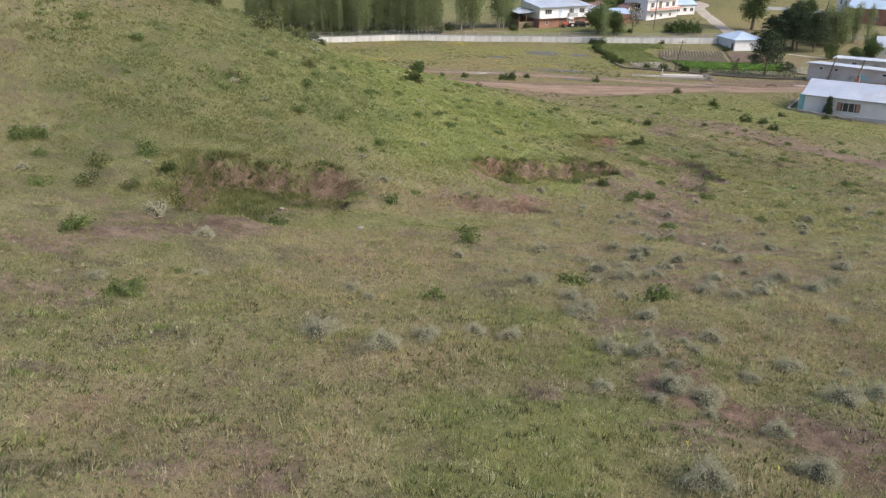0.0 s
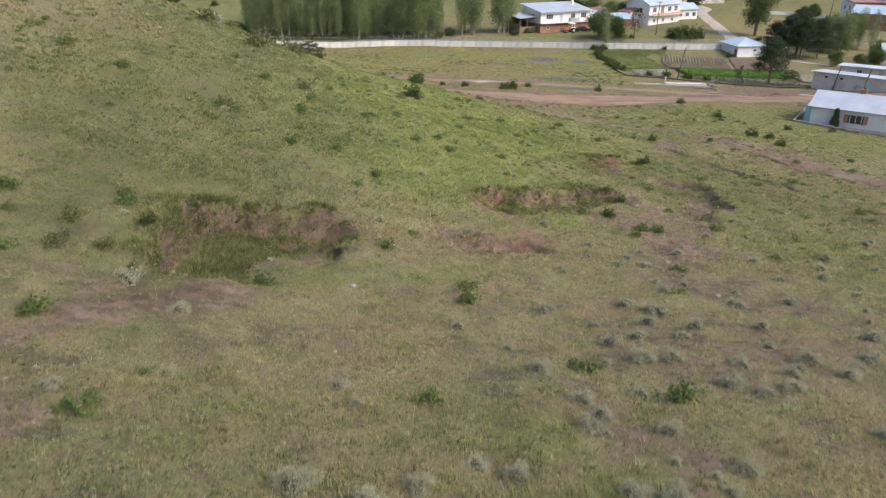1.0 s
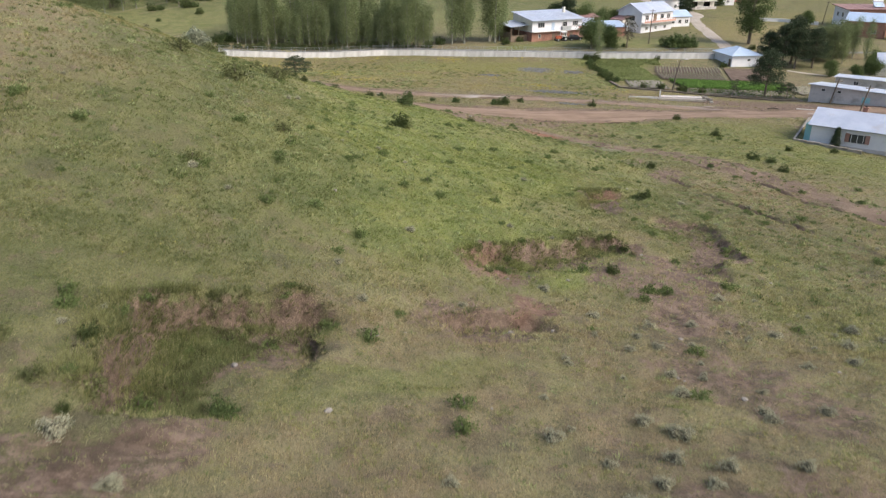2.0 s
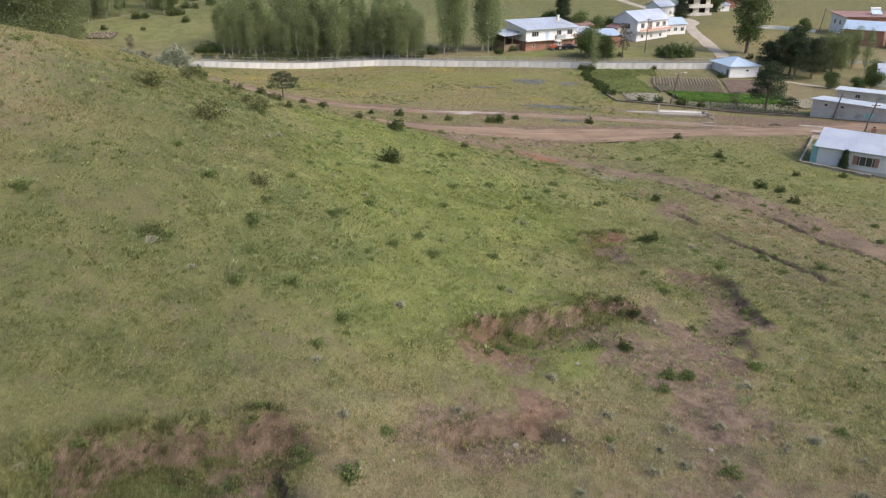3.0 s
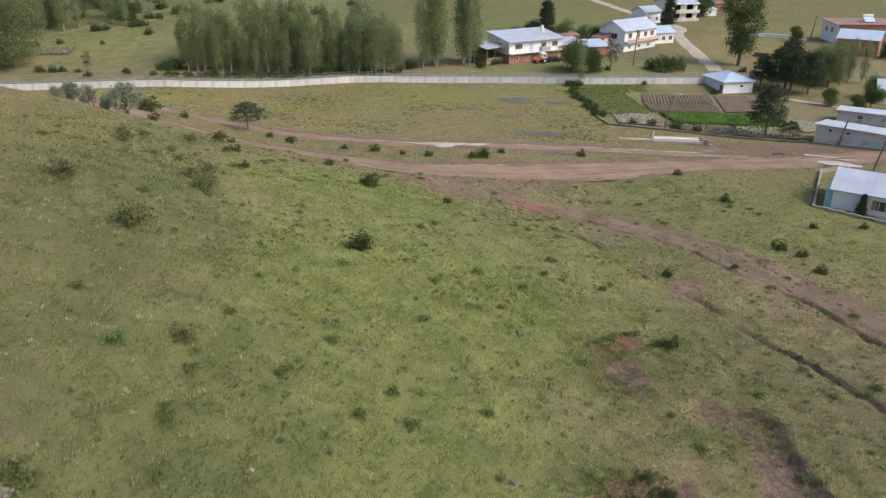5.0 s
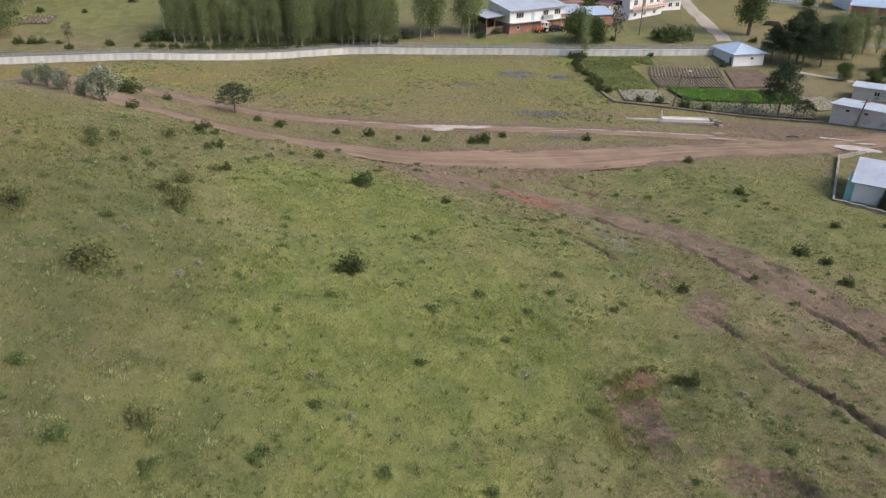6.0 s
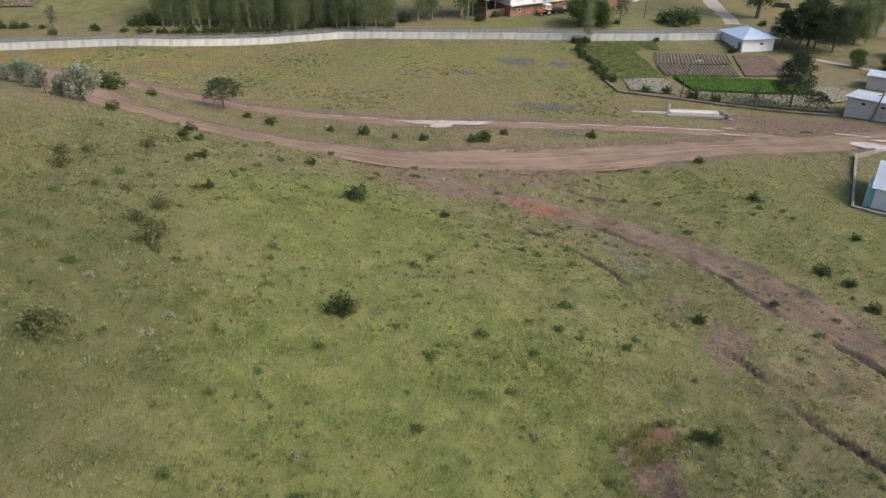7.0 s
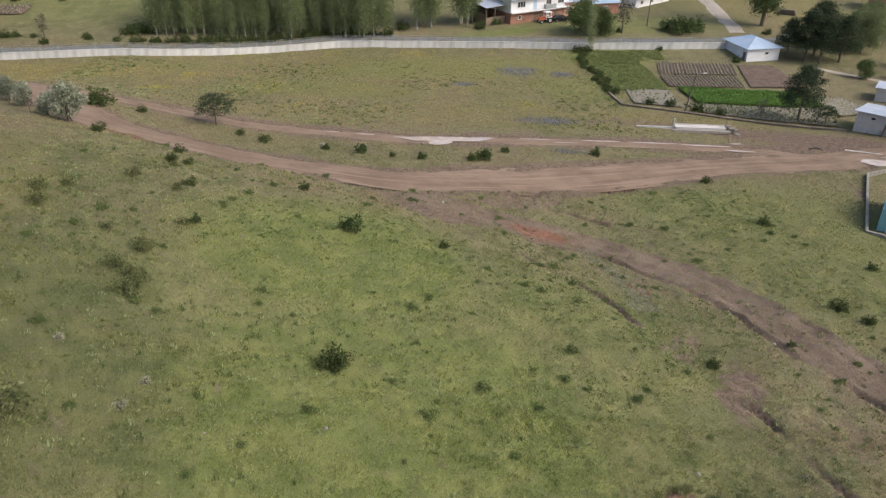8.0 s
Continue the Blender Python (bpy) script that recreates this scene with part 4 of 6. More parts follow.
def gable_roof(parent, w, d, hgt, rise, over, material, ribs=0.9):
    drop = rise * over / (d / 2)
    slab_roof(parent, [(-over, -over, hgt - drop + 0.12), (w + over, -over, hgt - drop + 0.12), (w + over, d / 2, hgt + rise + 0.12), (-over, d / 2, hgt + rise + 0.12)], 0.1, material, ribs)
    slab_roof(parent, [(w + over, d + over, hgt - drop + 0.12), (-over, d + over, hgt - drop + 0.12), (-over, d / 2, hgt + rise + 0.12), (w + over, d / 2, hgt + rise + 0.12)], 0.1, material, ribs)


def hip_roof(parent, w, d, hgt, rise, over, material):
    bm = bmesh.new()
    r = (max(w, d) - min(w, d)) / 2
    a = [(-over, -over), (w + over, -over), (w + over, d + over), (-over, d + over)]
    lo, hi = [bm.verts.new((*p, hgt)) for p in a], [bm.verts.new((*p, hgt + 0.1)) for p in a]
    ends = ((w / 2 - r, d / 2), (w / 2 + r, d / 2)) if w > d else ((w / 2, d / 2 - r), (w / 2, d / 2 + r))
    t = [bm.verts.new((*p, hgt + rise)) for p in ends]
    bm.faces.new(lo[::-1])
    for i in range(4):
        bm.faces.new((lo[i], lo[(i + 1) % 4], hi[(i + 1) % 4], hi[i]))
    quads = ((hi[0], hi[1], t[1], t[0]), (hi[1], hi[2], t[1]), (hi[2], hi[3], t[0], t[1]), (hi[3], hi[0], t[0])) if w > d else (
        (hi[0], hi[1], t[0]), (hi[1], hi[2], t[1], t[0]), (hi[2], hi[3], t[1]), (hi[3], hi[0], t[0], t[1]))
    for q in quads:
        bm.faces.new(q)
    ob = part("roof", bm, M[material], parent)
    seams = bmesh.new()
    top = [Vector((*e, hgt + rise + 0.02)) for e in ends]
    near = (0, 1, 1, 0) if w > d else (0, 0, 1, 1)
    for p, k in zip(a, near):
        tube(seams, [(*p, hgt + 0.12), top[k]], (0.06, 0.06), 5)
    tube(seams, top, (0.06, 0.06), 5)
    part("ridge_cap", seams, M[material], ob)
    return ob


def chimney(parent, x, y, z, hgt=1.1, mat="brick_wall"):
    ob = part("chimney", boxes((x - 0.3, y - 0.3, z - 0.8, x + 0.3, y + 0.3, z + hgt), (x - 0.38, y - 0.38, z + hgt, x + 0.38, y + 0.38, z + hgt + 0.15)), M[mat], parent)
    part("flue", boxes((x - 0.14, y - 0.14, z + hgt + 0.15, x + 0.14, y + 0.14, z + hgt + 0.3)), M["dark"], ob)


def ground_pose(x, y, turn, sink=0.0):
    return pose(x, y, float(smooth_land(np.array([x]), np.array([y]))[0]) - sink, 0, 0, turn)


def two_storey_house():
    t = empty("house", ground_pose(27.4, 211.6, 28), "two-storey house, white above and brick below, under a zinc roof", "house")
    w, d, mid, top = 17.5, 9.5, 2.5, 5.6
    part("lower_wall", boxes((0, 0, -1.5, w, 0.3, mid), (0, d - 0.3, -1.5, w, d, mid), (0, 0.3, -1.5, 0.3, d - 0.3, mid), (w - 0.3, 0.3, -1.5, w, d - 0.3, mid)), M["brick_wall"], t)
    part("floor_slab", boxes((-0.15, -0.9, mid, w + 0.15, d + 0.1, mid + 0.22)), M["concrete"], t)
    part("upper_wall", boxes((0, 0, mid + 0.22, w, 0.3, top)), M["white_wall"], t)
    part("upper_wall", prism(bmesh.new(), [(0.3, mid + 0.22), (d, mid + 0.22), (d, top + 1.5), (0.3, top)], "x", 0, 0.3), M["cream_wall"], t)
    part("upper_wall", prism(bmesh.new(), [(0.3, mid + 0.22), (d, mid + 0.22), (d, top + 1.5), (0.3, top)], "x", w - 0.3, w), M["white_wall"], t)
    part("upper_wall", boxes((0.3, d - 0.3, mid + 0.22, w - 0.3, d, top + 1.5)), M["cream_wall"], t)
    slab_roof(t, [(-0.5, -0.9, top), (w + 0.4, -0.9, top), (w + 0.4, d + 0.5, top + 1.75), (-0.5, d + 0.5, top + 1.75)], 0.14, "metal_roof", 0.8)
    for x, ww in ((1.9, 2.3), (10.4, 1.6), (14.0, 1.9)):
        window(t, x, 0, mid + 1.1, ww, 1.35, panes=3)
    door(t, 6.6, 0, mid + 0.24, 1.0, 2.1, "blue_roof")
    part("balcony", boxes((9.9, -0.85, mid + 0.22, 13.0, -0.78, mid + 1.2), (9.9, -0.78, mid + 0.22, 9.97, 0, mid + 1.2), (12.93, -0.78, mid + 0.22, 13.0, 0, mid + 1.2)), M["steel"], t)
    for x in (2.2, 11.0):
        window(t, x, 0, 0.9, 0.9, 0.9, panes=1)
    for x in (7.0, 8.9, 13.2):
        door(t, x, 0, 0.0, 1.0, 2.0, "wood")
    window(t, 3.2, 0, mid + 1.1, 2.2, 1.3, "left", 3)
    chimney(t, 15.5, 6.4, top + 1.2, 1.3, "cream_wall")
    shed = part("lean_to", boxes((-5.5, 2.2, -1.0, -5.35, 9.0, 2.4), (-5.35, 8.85, -1.0, -0.02, 9.0, 4.0), (-5.35, 2.2, -1.0, -0.02, 2.35, 1.7), (-3.0, 2.2, 1.7, -2.85, 2.35, 4.1), (-5.5, 2.2, 2.4, -5.35, 2.35, 4.1)), M["wood"], t, "open timber lean-to")
    slab_roof(shed, [(-5.9, 1.6, 4.05), (-0.04, 1.6, 4.35), (-0.04, 9.4, 5.0), (-5.9, 9.4, 4.7)], 0.08, "metal_roof", 1.0, "lean_to_roof")


two_storey_house()


def low_annex(x, y, turn, w, d, hgt, wall_mat, roof_mat, label, rise=0.9, wins=1):
    t = empty("outbuilding", ground_pose(x, y, turn), label, "outbuilding")
    walls(t, w, d, hgt, hgt + rise, 0.25, wall_mat)
    slab_roof(t, [(-0.35, -0.45, hgt - 0.02), (w + 0.35, -0.45, hgt - 0.02), (w + 0.35, d + 0.3, hgt + rise + 0.18), (-0.35, d + 0.3, hgt + rise + 0.18)], 0.08, roof_mat, 0.9)
    for i in range(wins):
        window(t, w * (i + 0.5) / wins - 0.5, 0, hgt * 0.4, 1.0, 0.9, panes=2)
    return t


low_annex(41.6, 219.2, 14, 7.5, 8.0, 3.4, "pink_wall", "metal_roof", "low pink annex with a sheet metal roof beside the house", 1.4, 2)
low_annex(42.5, 226.5, 14, 7.0, 5.0, 4.6, "brick_wall", "rust_roof", "low brick outbuilding with a rusty roof behind trees", 0.8, 1)
low_annex(49.2, 220.5, 12, 7.2, 6.0, 2.7, "brick_wall", "blue_roof", "low brick shed with a pale blue sheet roof", 1.0, 1)


def balcony_house():
    t = empty("house", ground_pose(61.7, 226.2, 36), "white two-storey house with a red balcony and zinc gable roof", "house")
    w, d, top, rise = 14.5, 9.0, 5.9, 2.3
    walls(t, w, d, top, top, 0.3, "white_wall")
    gable(t, w, d, top, rise, "white_wall")
    gable_roof(t, w, d, top, rise, 0.6, "metal_roof", 0.9)
    for x in (1.6, 8.6, 11.6):
        window(t, x, 0, 3.7, 1.6, 1.4, panes=3)
    door(t, 5.4, 0, 3.0, 1.4, 2.3, "wood")
    for x in (2.0, 6.2, 10.6):
        window(t, x, 0, 0.8, 1.1, 1.0, panes=2)
    part("balcony_slab", boxes((-0.1, -1.3, 2.75, w + 0.1, -0.01, 2.93)), M["concrete"], t)
    part("balcony_rail", boxes((-0.1, -1.3, 2.93, w + 0.1, -1.22, 3.45), *((x, -1.3, 3.45, x + 0.06, -1.22, 3.85) for x in np.arange(0, w, 1.2)), (-0.1, -1.32, 3.85, w + 0.1, -1.2, 3.92)), M["pink_wall"], t)
    window(t, 2.5, 0, 3.4, 3.4, 1.5, "left", 3)
    door(t, 4.6, 0, 0.0, 2.4, 2.2, "wood", "left")
    shed = part("side_room", boxes((-3.6, 4.2, -1, -0.02, 8.8, 3.6)), M["cream_wall"], t)
    slab_roof(shed, [(-4.0, 3.8, 3.75), (-0.03, 3.8, 4.6), (-0.03, 9.1, 4.6), (-4.0, 9.1, 3.75)], 0.08, "rust_roof", 0.9, "side_roof")


balcony_house()


def plain_house(x, y, turn, w, d, hgt, rise, wall_mat, roof_mat, label, wins=2, side_wins=1, over=0.5, hip=False, flues=0, storeys=1):
    t = empty("house", ground_pose(x, y, turn), label, "house")
    walls(t, w, d, hgt, hgt, 0.28, wall_mat)
    if hip:
        hip_roof(t, w, d, hgt + 0.02, rise, over, roof_mat)
    else:
        gable(t, w, d, hgt, rise, wall_mat)
        gable_roof(t, w, d, hgt, rise, over, roof_mat)
    for s in range(storeys):
        for i in range(wins):
            window(t, w * (i + 0.5) / wins - 0.6, 0, 1.0 + s * hgt / storeys, 1.2, 1.2, panes=2)
        for i in range(side_wins):
            window(t, d * (i + 0.5) / side_wins - 0.5, 0, 1.0 + s * hgt / storeys, 1.0, 1.1, "left", 2)
    for i in range(flues):
        chimney(t, w * (i + 1) / (flues + 1), d / 2, hgt + rise)
    return t


plain_house(73.9, 238.2, 16, 7.2, 7.0, 3.2, 1.5, "white_wall", "blue_roof", "low white house wing with a blue sheet roof", 3, 1)
plain_house(83.0, 275.0, 26, 7.0, 7.0, 3.9, 1.6, "white_wall", "metal_roof", "narrow white house with a zinc roof", 2, 1)


def concrete_block():
    t = empty("house", ground_pose(93.5, 280.5, 12), "unfinished grey concrete house with open balconies and zinc roof", "house")
    w, d = 10.5, 11.0
    for k in range(3):
        part("floor_slab", boxes((-0.3, -1.2, k * 2.9 - 0.2, w + 0.3, d + 0.3, k * 2.9)), M["concrete"], t)
    for k in range(2):
        z0, z1 = k * 2.9, k * 2.9 + 2.7
        part("wall", boxes((0, 0, z0, 1.2, 0.25, z1), (3.8, 0, z0, 6.2, 0.25, z1), (8.8, 0, z0, w, 0.25, z1), (1.2, 0, z0, 3.8, 0.25, z0 + 0.9), (6.2, 0, z0, 8.8, 0.25, z0 + 0.9),
                           (0, 0.25, z0, 0.25, d, z1), (w - 0.25, 0.25, z0, w, d, z1), (0.25, d - 0.25, z0, w - 0.25, d, z1)), M["cream_wall"], t)
        part("parapet", boxes((-0.3, -1.2, z0, w + 0.3, -1.05, z0 + 0.95)), M["grey_wall"], t)
        # Near-black panel added behind the openings, painting the shade of the unlit rooms.
        part("room_shade", boxes((0.26, 1.6, z0, w - 0.26, 1.7, z1)), M["dark"], t)
    gable_roof(t, w, d, 5.8, 1.8, 0.6, "metal_roof")
    gable(t, w, d, 5.8, 1.8, "cream_wall")


concrete_block()
low_annex(110, 292, 5, 5, 5, 2.4, "white_wall", "metal_roof", "small white shed with a sheet metal roof", 0.6, 1)
low_annex(116, 302, 5, 6, 4, 3.0, "brick_wall", "rust_roof", "small brick shed at the meadow edge", 0.4, 0)


def hip_shed():
    t = empty("shed", ground_pose(73.9, 186.0, 7), "small white-grey shed with a pale hipped sheet roof", "shed")
    walls(t, 7.4, 9.0, 2.7, 2.7, 0.25, "white_wall")
    hip_roof(t, 7.4, 9.0, 2.7, 1.7, 0.55, "blue_roof")
    window(t, 4.0, 0, 1.4, 0.9, 0.6, panes=1)
    door(t, 0.6, 0, 0.0, 0.9, 1.9, "wood", "left")


hip_shed()
brick = empty("house", ground_pose(128.5, 236.0, -4), "tall brick house with white end wall and flat roof", "house")
walls(brick, 17.0, 10.0, 5.6, 6.3, 0.3, "brick_wall")
part("end_render", prism(bmesh.new(), [(0, -1), (10, -1), (10, 6.3), (0, 5.6)], "x", -0.06, -0.005), M["white_wall"], brick)
slab_roof(brick, [(-1.2, -0.6, 5.7), (17.6, -0.6, 5.7), (17.6, 10.5, 6.45), (-1.2, 10.5, 6.45)], 0.18, "rust_roof", 2.0)
window(brick, 3.0, -0.06, 3.0, 1.2, 1.4, "left", 2)
window(brick, 6.4, -0.06, 3.0, 1.2, 1.4, "left", 2)
panel = part("water_heater", boxes((9.0, 3.0, 5.9, 9.1, 4.6, 6.9), (11.0, 3.0, 5.9, 11.1, 4.6, 6.9)), M["steel"], brick, "rooftop solar water heater")
part("collector", prism(bmesh.new(), [(2.4, 6.2), (2.5, 6.15), (4.4, 7.4), (4.3, 7.45)], "x", 8.6, 11.6), M["blue_roof"], panel)
part("tank", tube(bmesh.new(), [(8.6, 4.5, 7.75), (11.6, 4.5, 7.75)], (0.35, 0.35), 12), M["white_wall"], panel)
plain_house(120.5, 222.0, -38, 10.0, 8.5, 4.4, 1.9, "brick_wall", "blue_roof", "brick house with a pale blue sheet roof", 2, 2)
plain_house(103.5, 174.5, -28, 14.0, 9.0, 2.8, 1.8, "cream_wall", "metal_roof", "low house with a pale sheet metal roof", 3, 2)
low_annex(85.5, 159.0, -38, 16.0, 5.0, 2.5, "grey_wall", "metal_roof", "long grey outbuilding with a flat sheet roof", -0.35, 2)


def long_shed():
    t = empty("barn", ground_pose(71.7, 142.3, -47), "long grey rendered barn with a pale sheet roof", "barn")
    w, d, top = 26.0, 6.5, 3.4
    walls(t, w, d, top, top - 0.5, 0.3, "grey_wall", -2.5)
    slab_roof(t, [(-0.4, -0.5, top + 0.06), (w + 0.4, -0.5, top + 0.06), (w + 0.4, d + 0.4, top - 0.5), (-0.4, d + 0.4, top - 0.5)], 0.12, "metal_roof", 1.1)
    for x in (2.0, 4.8, 13.2, 17.0, 21.0):
        window(t, x, 0, 2.3, 0.8, 0.55, panes=1)
    part("painted_patch", boxes((9.2, -0.014, 1.2, 10.6, -0.004, 2.2)), M["teal"], t, "faded blue painted patch")


long_shed()


def white_house():
    x0, y0, turn = 53.7, 105.7, -37
    t = empty("house", ground_pose(x0, y0, turn, 0.1), "long low whitewashed house with a shiny zinc gable roof", "house")
    w, d, top, rise = 24.0, 9.0, 2.7, 1.5
    walls(t, w, d, top, top, 0.3, "white_wall", -2.0)
    gable(t, w, d, top, rise, "white_wall")
    part("end_paint", prism(bmesh.new(), [(0.0, -2.0), (d, -2.0), (d, top), (d / 2, top + rise - 0.1), (0, top)], "x", -0.02, -0.004), M["teal"], t, "teal painted end wall")
    gable_roof(t, w, d, top, rise, 0.45, "metal_roof", 0.75)
    part("porch", boxes((-0.85, 0.3, -2.0, -0.024, 3.2, top - 0.1)), M["teal"], t, "teal painted end porch")
    for x in (4.4, 11.0, 17.0):
        o = window(t, x, 0, 0.75, 3.0, 1.35, panes=4)
        for s in (x - 0.02, x + 2.48):
            part("shutter", boxes((s, -0.13, 0.88, s + 0.54, -0.1, 2.07)), M["shutter"], o)
    part("plinth", boxes((-0.05, -0.06, -2.0, w + 0.05, -0.005, 0.25)), M["grey_wall"], t)
    for x in (5.6, 9.6):
        chimney(t, x, d / 2 + 0.5, top + rise - 0.1, 0.7)


white_house()


def low_wall(name, pts, hgt, thick, material, cap, label, category="wall", step=1.6):
    t = empty(name, pose(0, 0, 0), label, category, kind="structure")
    for (ax, ay), (bx, by) in zip(pts, pts[1:]):
        k = max(1, int(round(math.hypot(bx - ax, by - ay) / step)))
        for i in range(k):
            x, y = ax + (bx - ax) * i / k, ay + (by - ay) * i / k
            ex, ey = ax + (bx - ax) * (i + 1) / k, ay + (by - ay) * (i + 1) / k
            z = float(smooth_land(np.array([(x + ex) / 2]), np.array([(y + ey) / 2]))[0])
            size = math.hypot(ex - x, ey - y)
            bm = boxes((0.006, -thick / 2, -0.6, size - 0.006, thick / 2, hgt), (0.0, -thick / 2 - 0.05, hgt, size, thick / 2 + 0.05, hgt + 0.08))
            o = part("block", bm, M[material], t)
            o.matrix_world = Matrix.Translation((x, y, z)) @ Matrix.Rotation(math.atan2(ey - y, ex - x), 4, "Z")
    return t


low_wall("wall_yard", [(58.0, 99.8), (51.2, 105.2), (62.2, 122.8), (67.0, 124.5)], 0.36, 0.18, "stone", True, "low grey concrete yard wall round the white house")


low_wall("wall_meadow", [(106.0, 252.0), (113.5, 250.0), (123.0, 242.5)], 0.9, 0.3, "white_wall", True, "low whitewashed wall along the dry meadow")
wood_pile = empty("log_pile", ground_pose(95.5, 219.0, -33), "dark weathered log pile in the dry meadow", "log pile")
for i in range(3):
    for k in range(9 - i):
        part("log", tube(bmesh.new(), [(0.3 + k * 0.5 + i * 0.25, 0.05 * (k % 3), 0.22 + i * 0.4), (0.3 + k * 0.5 + i * 0.25 + 0.06, 1.9, 0.22 + i * 0.4)], (0.23, 0.21), 8), M["bark"], wood_pile)


def path_strip(name, pts, half, label):
    road(name, pts, half * 0.6, M["path"], label, 0.02, 0.12, 2.0, 5)


path_strip("road_hill_path", [(-100, 228), (-92.7, 235.3), (-86, 246), (-73.7, 260.3), (-49.6, 287.7), (-30, 315)], 0.9, "pale footpath climbing the far green hillside")
road("road_yard", [(86.0, 181.5), (88.5, 178.2), (91.5, 174.2), (96.0, 169.0)], 0.9, M["gravel"], "pale gravel track between the village trees", 0.02, 0.1, 1.5, 5)
path_strip("road_terrace_path", [(-88, 231), (-81, 238.5), (-70, 253), (-62, 266)], 0.7, "faint terrace path on the far green hillside")
path_strip("road_meadow_path", [(4, 352), (18, 326), (32, 301), (43, 281), (50, 266)], 0.7, "pale footpath crossing the far meadow")
# ---- kitchen gardens ----
def plot(x0, y0, x1, y1, x2, y2, x3, y3, soil, rows, plant, label, every=0.5, size=0.25, across=True, ridge=0.08):
    """A bed over four corners, tilled into ridges, with plants set out along them."""
    t = empty("garden_bed", pose(0, 0, 0), label, "garden bed")
    c = [np.array(p, float) for p in ((x0, y0), (x1, y1), (x2, y2), (x3, y3))]
    at = lambda u, v: (1 - u) * (1 - v) * c[0] + u * (1 - v) * c[1] + u * v * c[2] + (1 - u) * v * c[3]
    nu, nv = 10, rows * 4
    pts = np.array([at(i / nu, j / nv) for j in range(nv + 1) for i in range(nu + 1)])
    z = smooth_land(pts[:, 0], pts[:, 1]) + 0.22 + ridge * np.repeat(np.sin(np.arange(nv + 1) * math.pi / 2), nu + 1)
    mesh_object("tilled_soil", np.column_stack([pts, z]), [(j * (nu + 1) + i, j * (nu + 1) + i + 1, (j + 1) * (nu + 1) + i + 1, (j + 1) * (nu + 1) + i) for j in range(nv) for i in range(nu)], M[soil], t)
    if plant:
        rng = np.random.RandomState(int(abs(x0) * 7 + y0))
        spots = []
        for j in range(rows):
            k = int(np.linalg.norm(at(1, 0) - at(0, 0)) / every)
            spots += [at((i + rng.uniform(0.2, 0.8)) / k, (j + 0.25) / rows) for i in range(k) if rng.rand() < 0.92]
        spots = np.array(spots)
        sz = smooth_land(spots[:, 0], spots[:, 1]) + 0.32
        tris = leaves(rng, np.column_stack([spots, sz + size * 0.3]), size * 0.45, 7, size)
        me = tri_mesh("crop_cover", tris, M[plant])
        ob = new("crop_cover", me)
        ob.parent = t
        tagged(ob, kind="stuff")
    return t


plot(53.6, 158.8, 74.0, 155.4, 76.0, 163.4, 53.0, 168.2, "plot_soil", 40, "crop", "bright green sown plot in the kitchen garden", 0.16, 0.26, ridge=0.02)
plot(66.0, 168.0, 67.0, 175.2, 52.4, 176.8, 51.8, 169.4, "plot_soil", 22, "sage", "tilled vegetable bed with pale plant rows", 0.34, 0.13, ridge=0.05)
plot(68.0, 176.2, 70.0, 184.0, 55.0, 186.2, 52.6, 177.8, "plot_soil", 22, "sage", "tilled vegetable bed with pale plant rows", 0.34, 0.13, ridge=0.05)
plot(67.0, 168.0, 77.0, 167.5, 78.0, 182.5, 71.0, 183.5, "plot_soil", 12, None, "bare dark tilled bed beside the shed")
plot(52.5, 153.0, 71.0, 144.6, 73.3, 154.8, 50.6, 158.8, "grey_soil", 13, "herb", "grey tilled bed with young plants behind the garden wall", 0.7, 0.2)
plot(42.0, 159.0, 49.8, 156.2, 50.8, 167.5, 43.0, 168.5, "grey_soil", 8, "herb", "grey tilled bed with sparse seedlings", 0.9, 0.2)
plot(74.5, 150.0, 82.0, 152.0, 80.0, 160.5, 75.5, 160.0, "grey_soil", 8, "sage", "grey tilled bed near the barn", 0.7, 0.22)
plot(-91.0, 212.0, -84.0, 212.5, -84.5, 219.0, -92.0, 218.5, "plot_soil", 7, "sage", "small dark tilled bed on the far hillside", 0.9, 0.3)
low_wall("wall_garden", [(39.2, 166.0), (39.6, 158.0), (49.6, 152.6), (60.0, 147.4), (70.8, 142.4)], 0.24, 0.4, "earth_wall", True, "low rubble stone wall along the kitchen gardens")


def post_line(name, pts, step, hgt, label):
    t = empty(name, pose(0, 0, 0), label, "fence")
    rng = random.Random(3)
    for (ax, ay), (bx, by) in zip(pts, pts[1:]):
        k = int(math.hypot(bx - ax, by - ay) / step)
        for i in range(k):
            x, y = ax + (bx - ax) * i / k, ay + (by - ay) * i / k
            z = h(x, y)
            part("post", tube(bmesh.new(), [(x, y, z - 0.3), (x + rng.uniform(-0.1, 0.1), y, z + hgt * rng.uniform(0.8, 1.1))], (0.06, 0.045), 6), M["wood"], t)
    return t


post_line("garden_fence", [(50.0, 153.4), (70.5, 143.6)], 2.4, 1.2, "rough wooden fence posts along the garden wall")


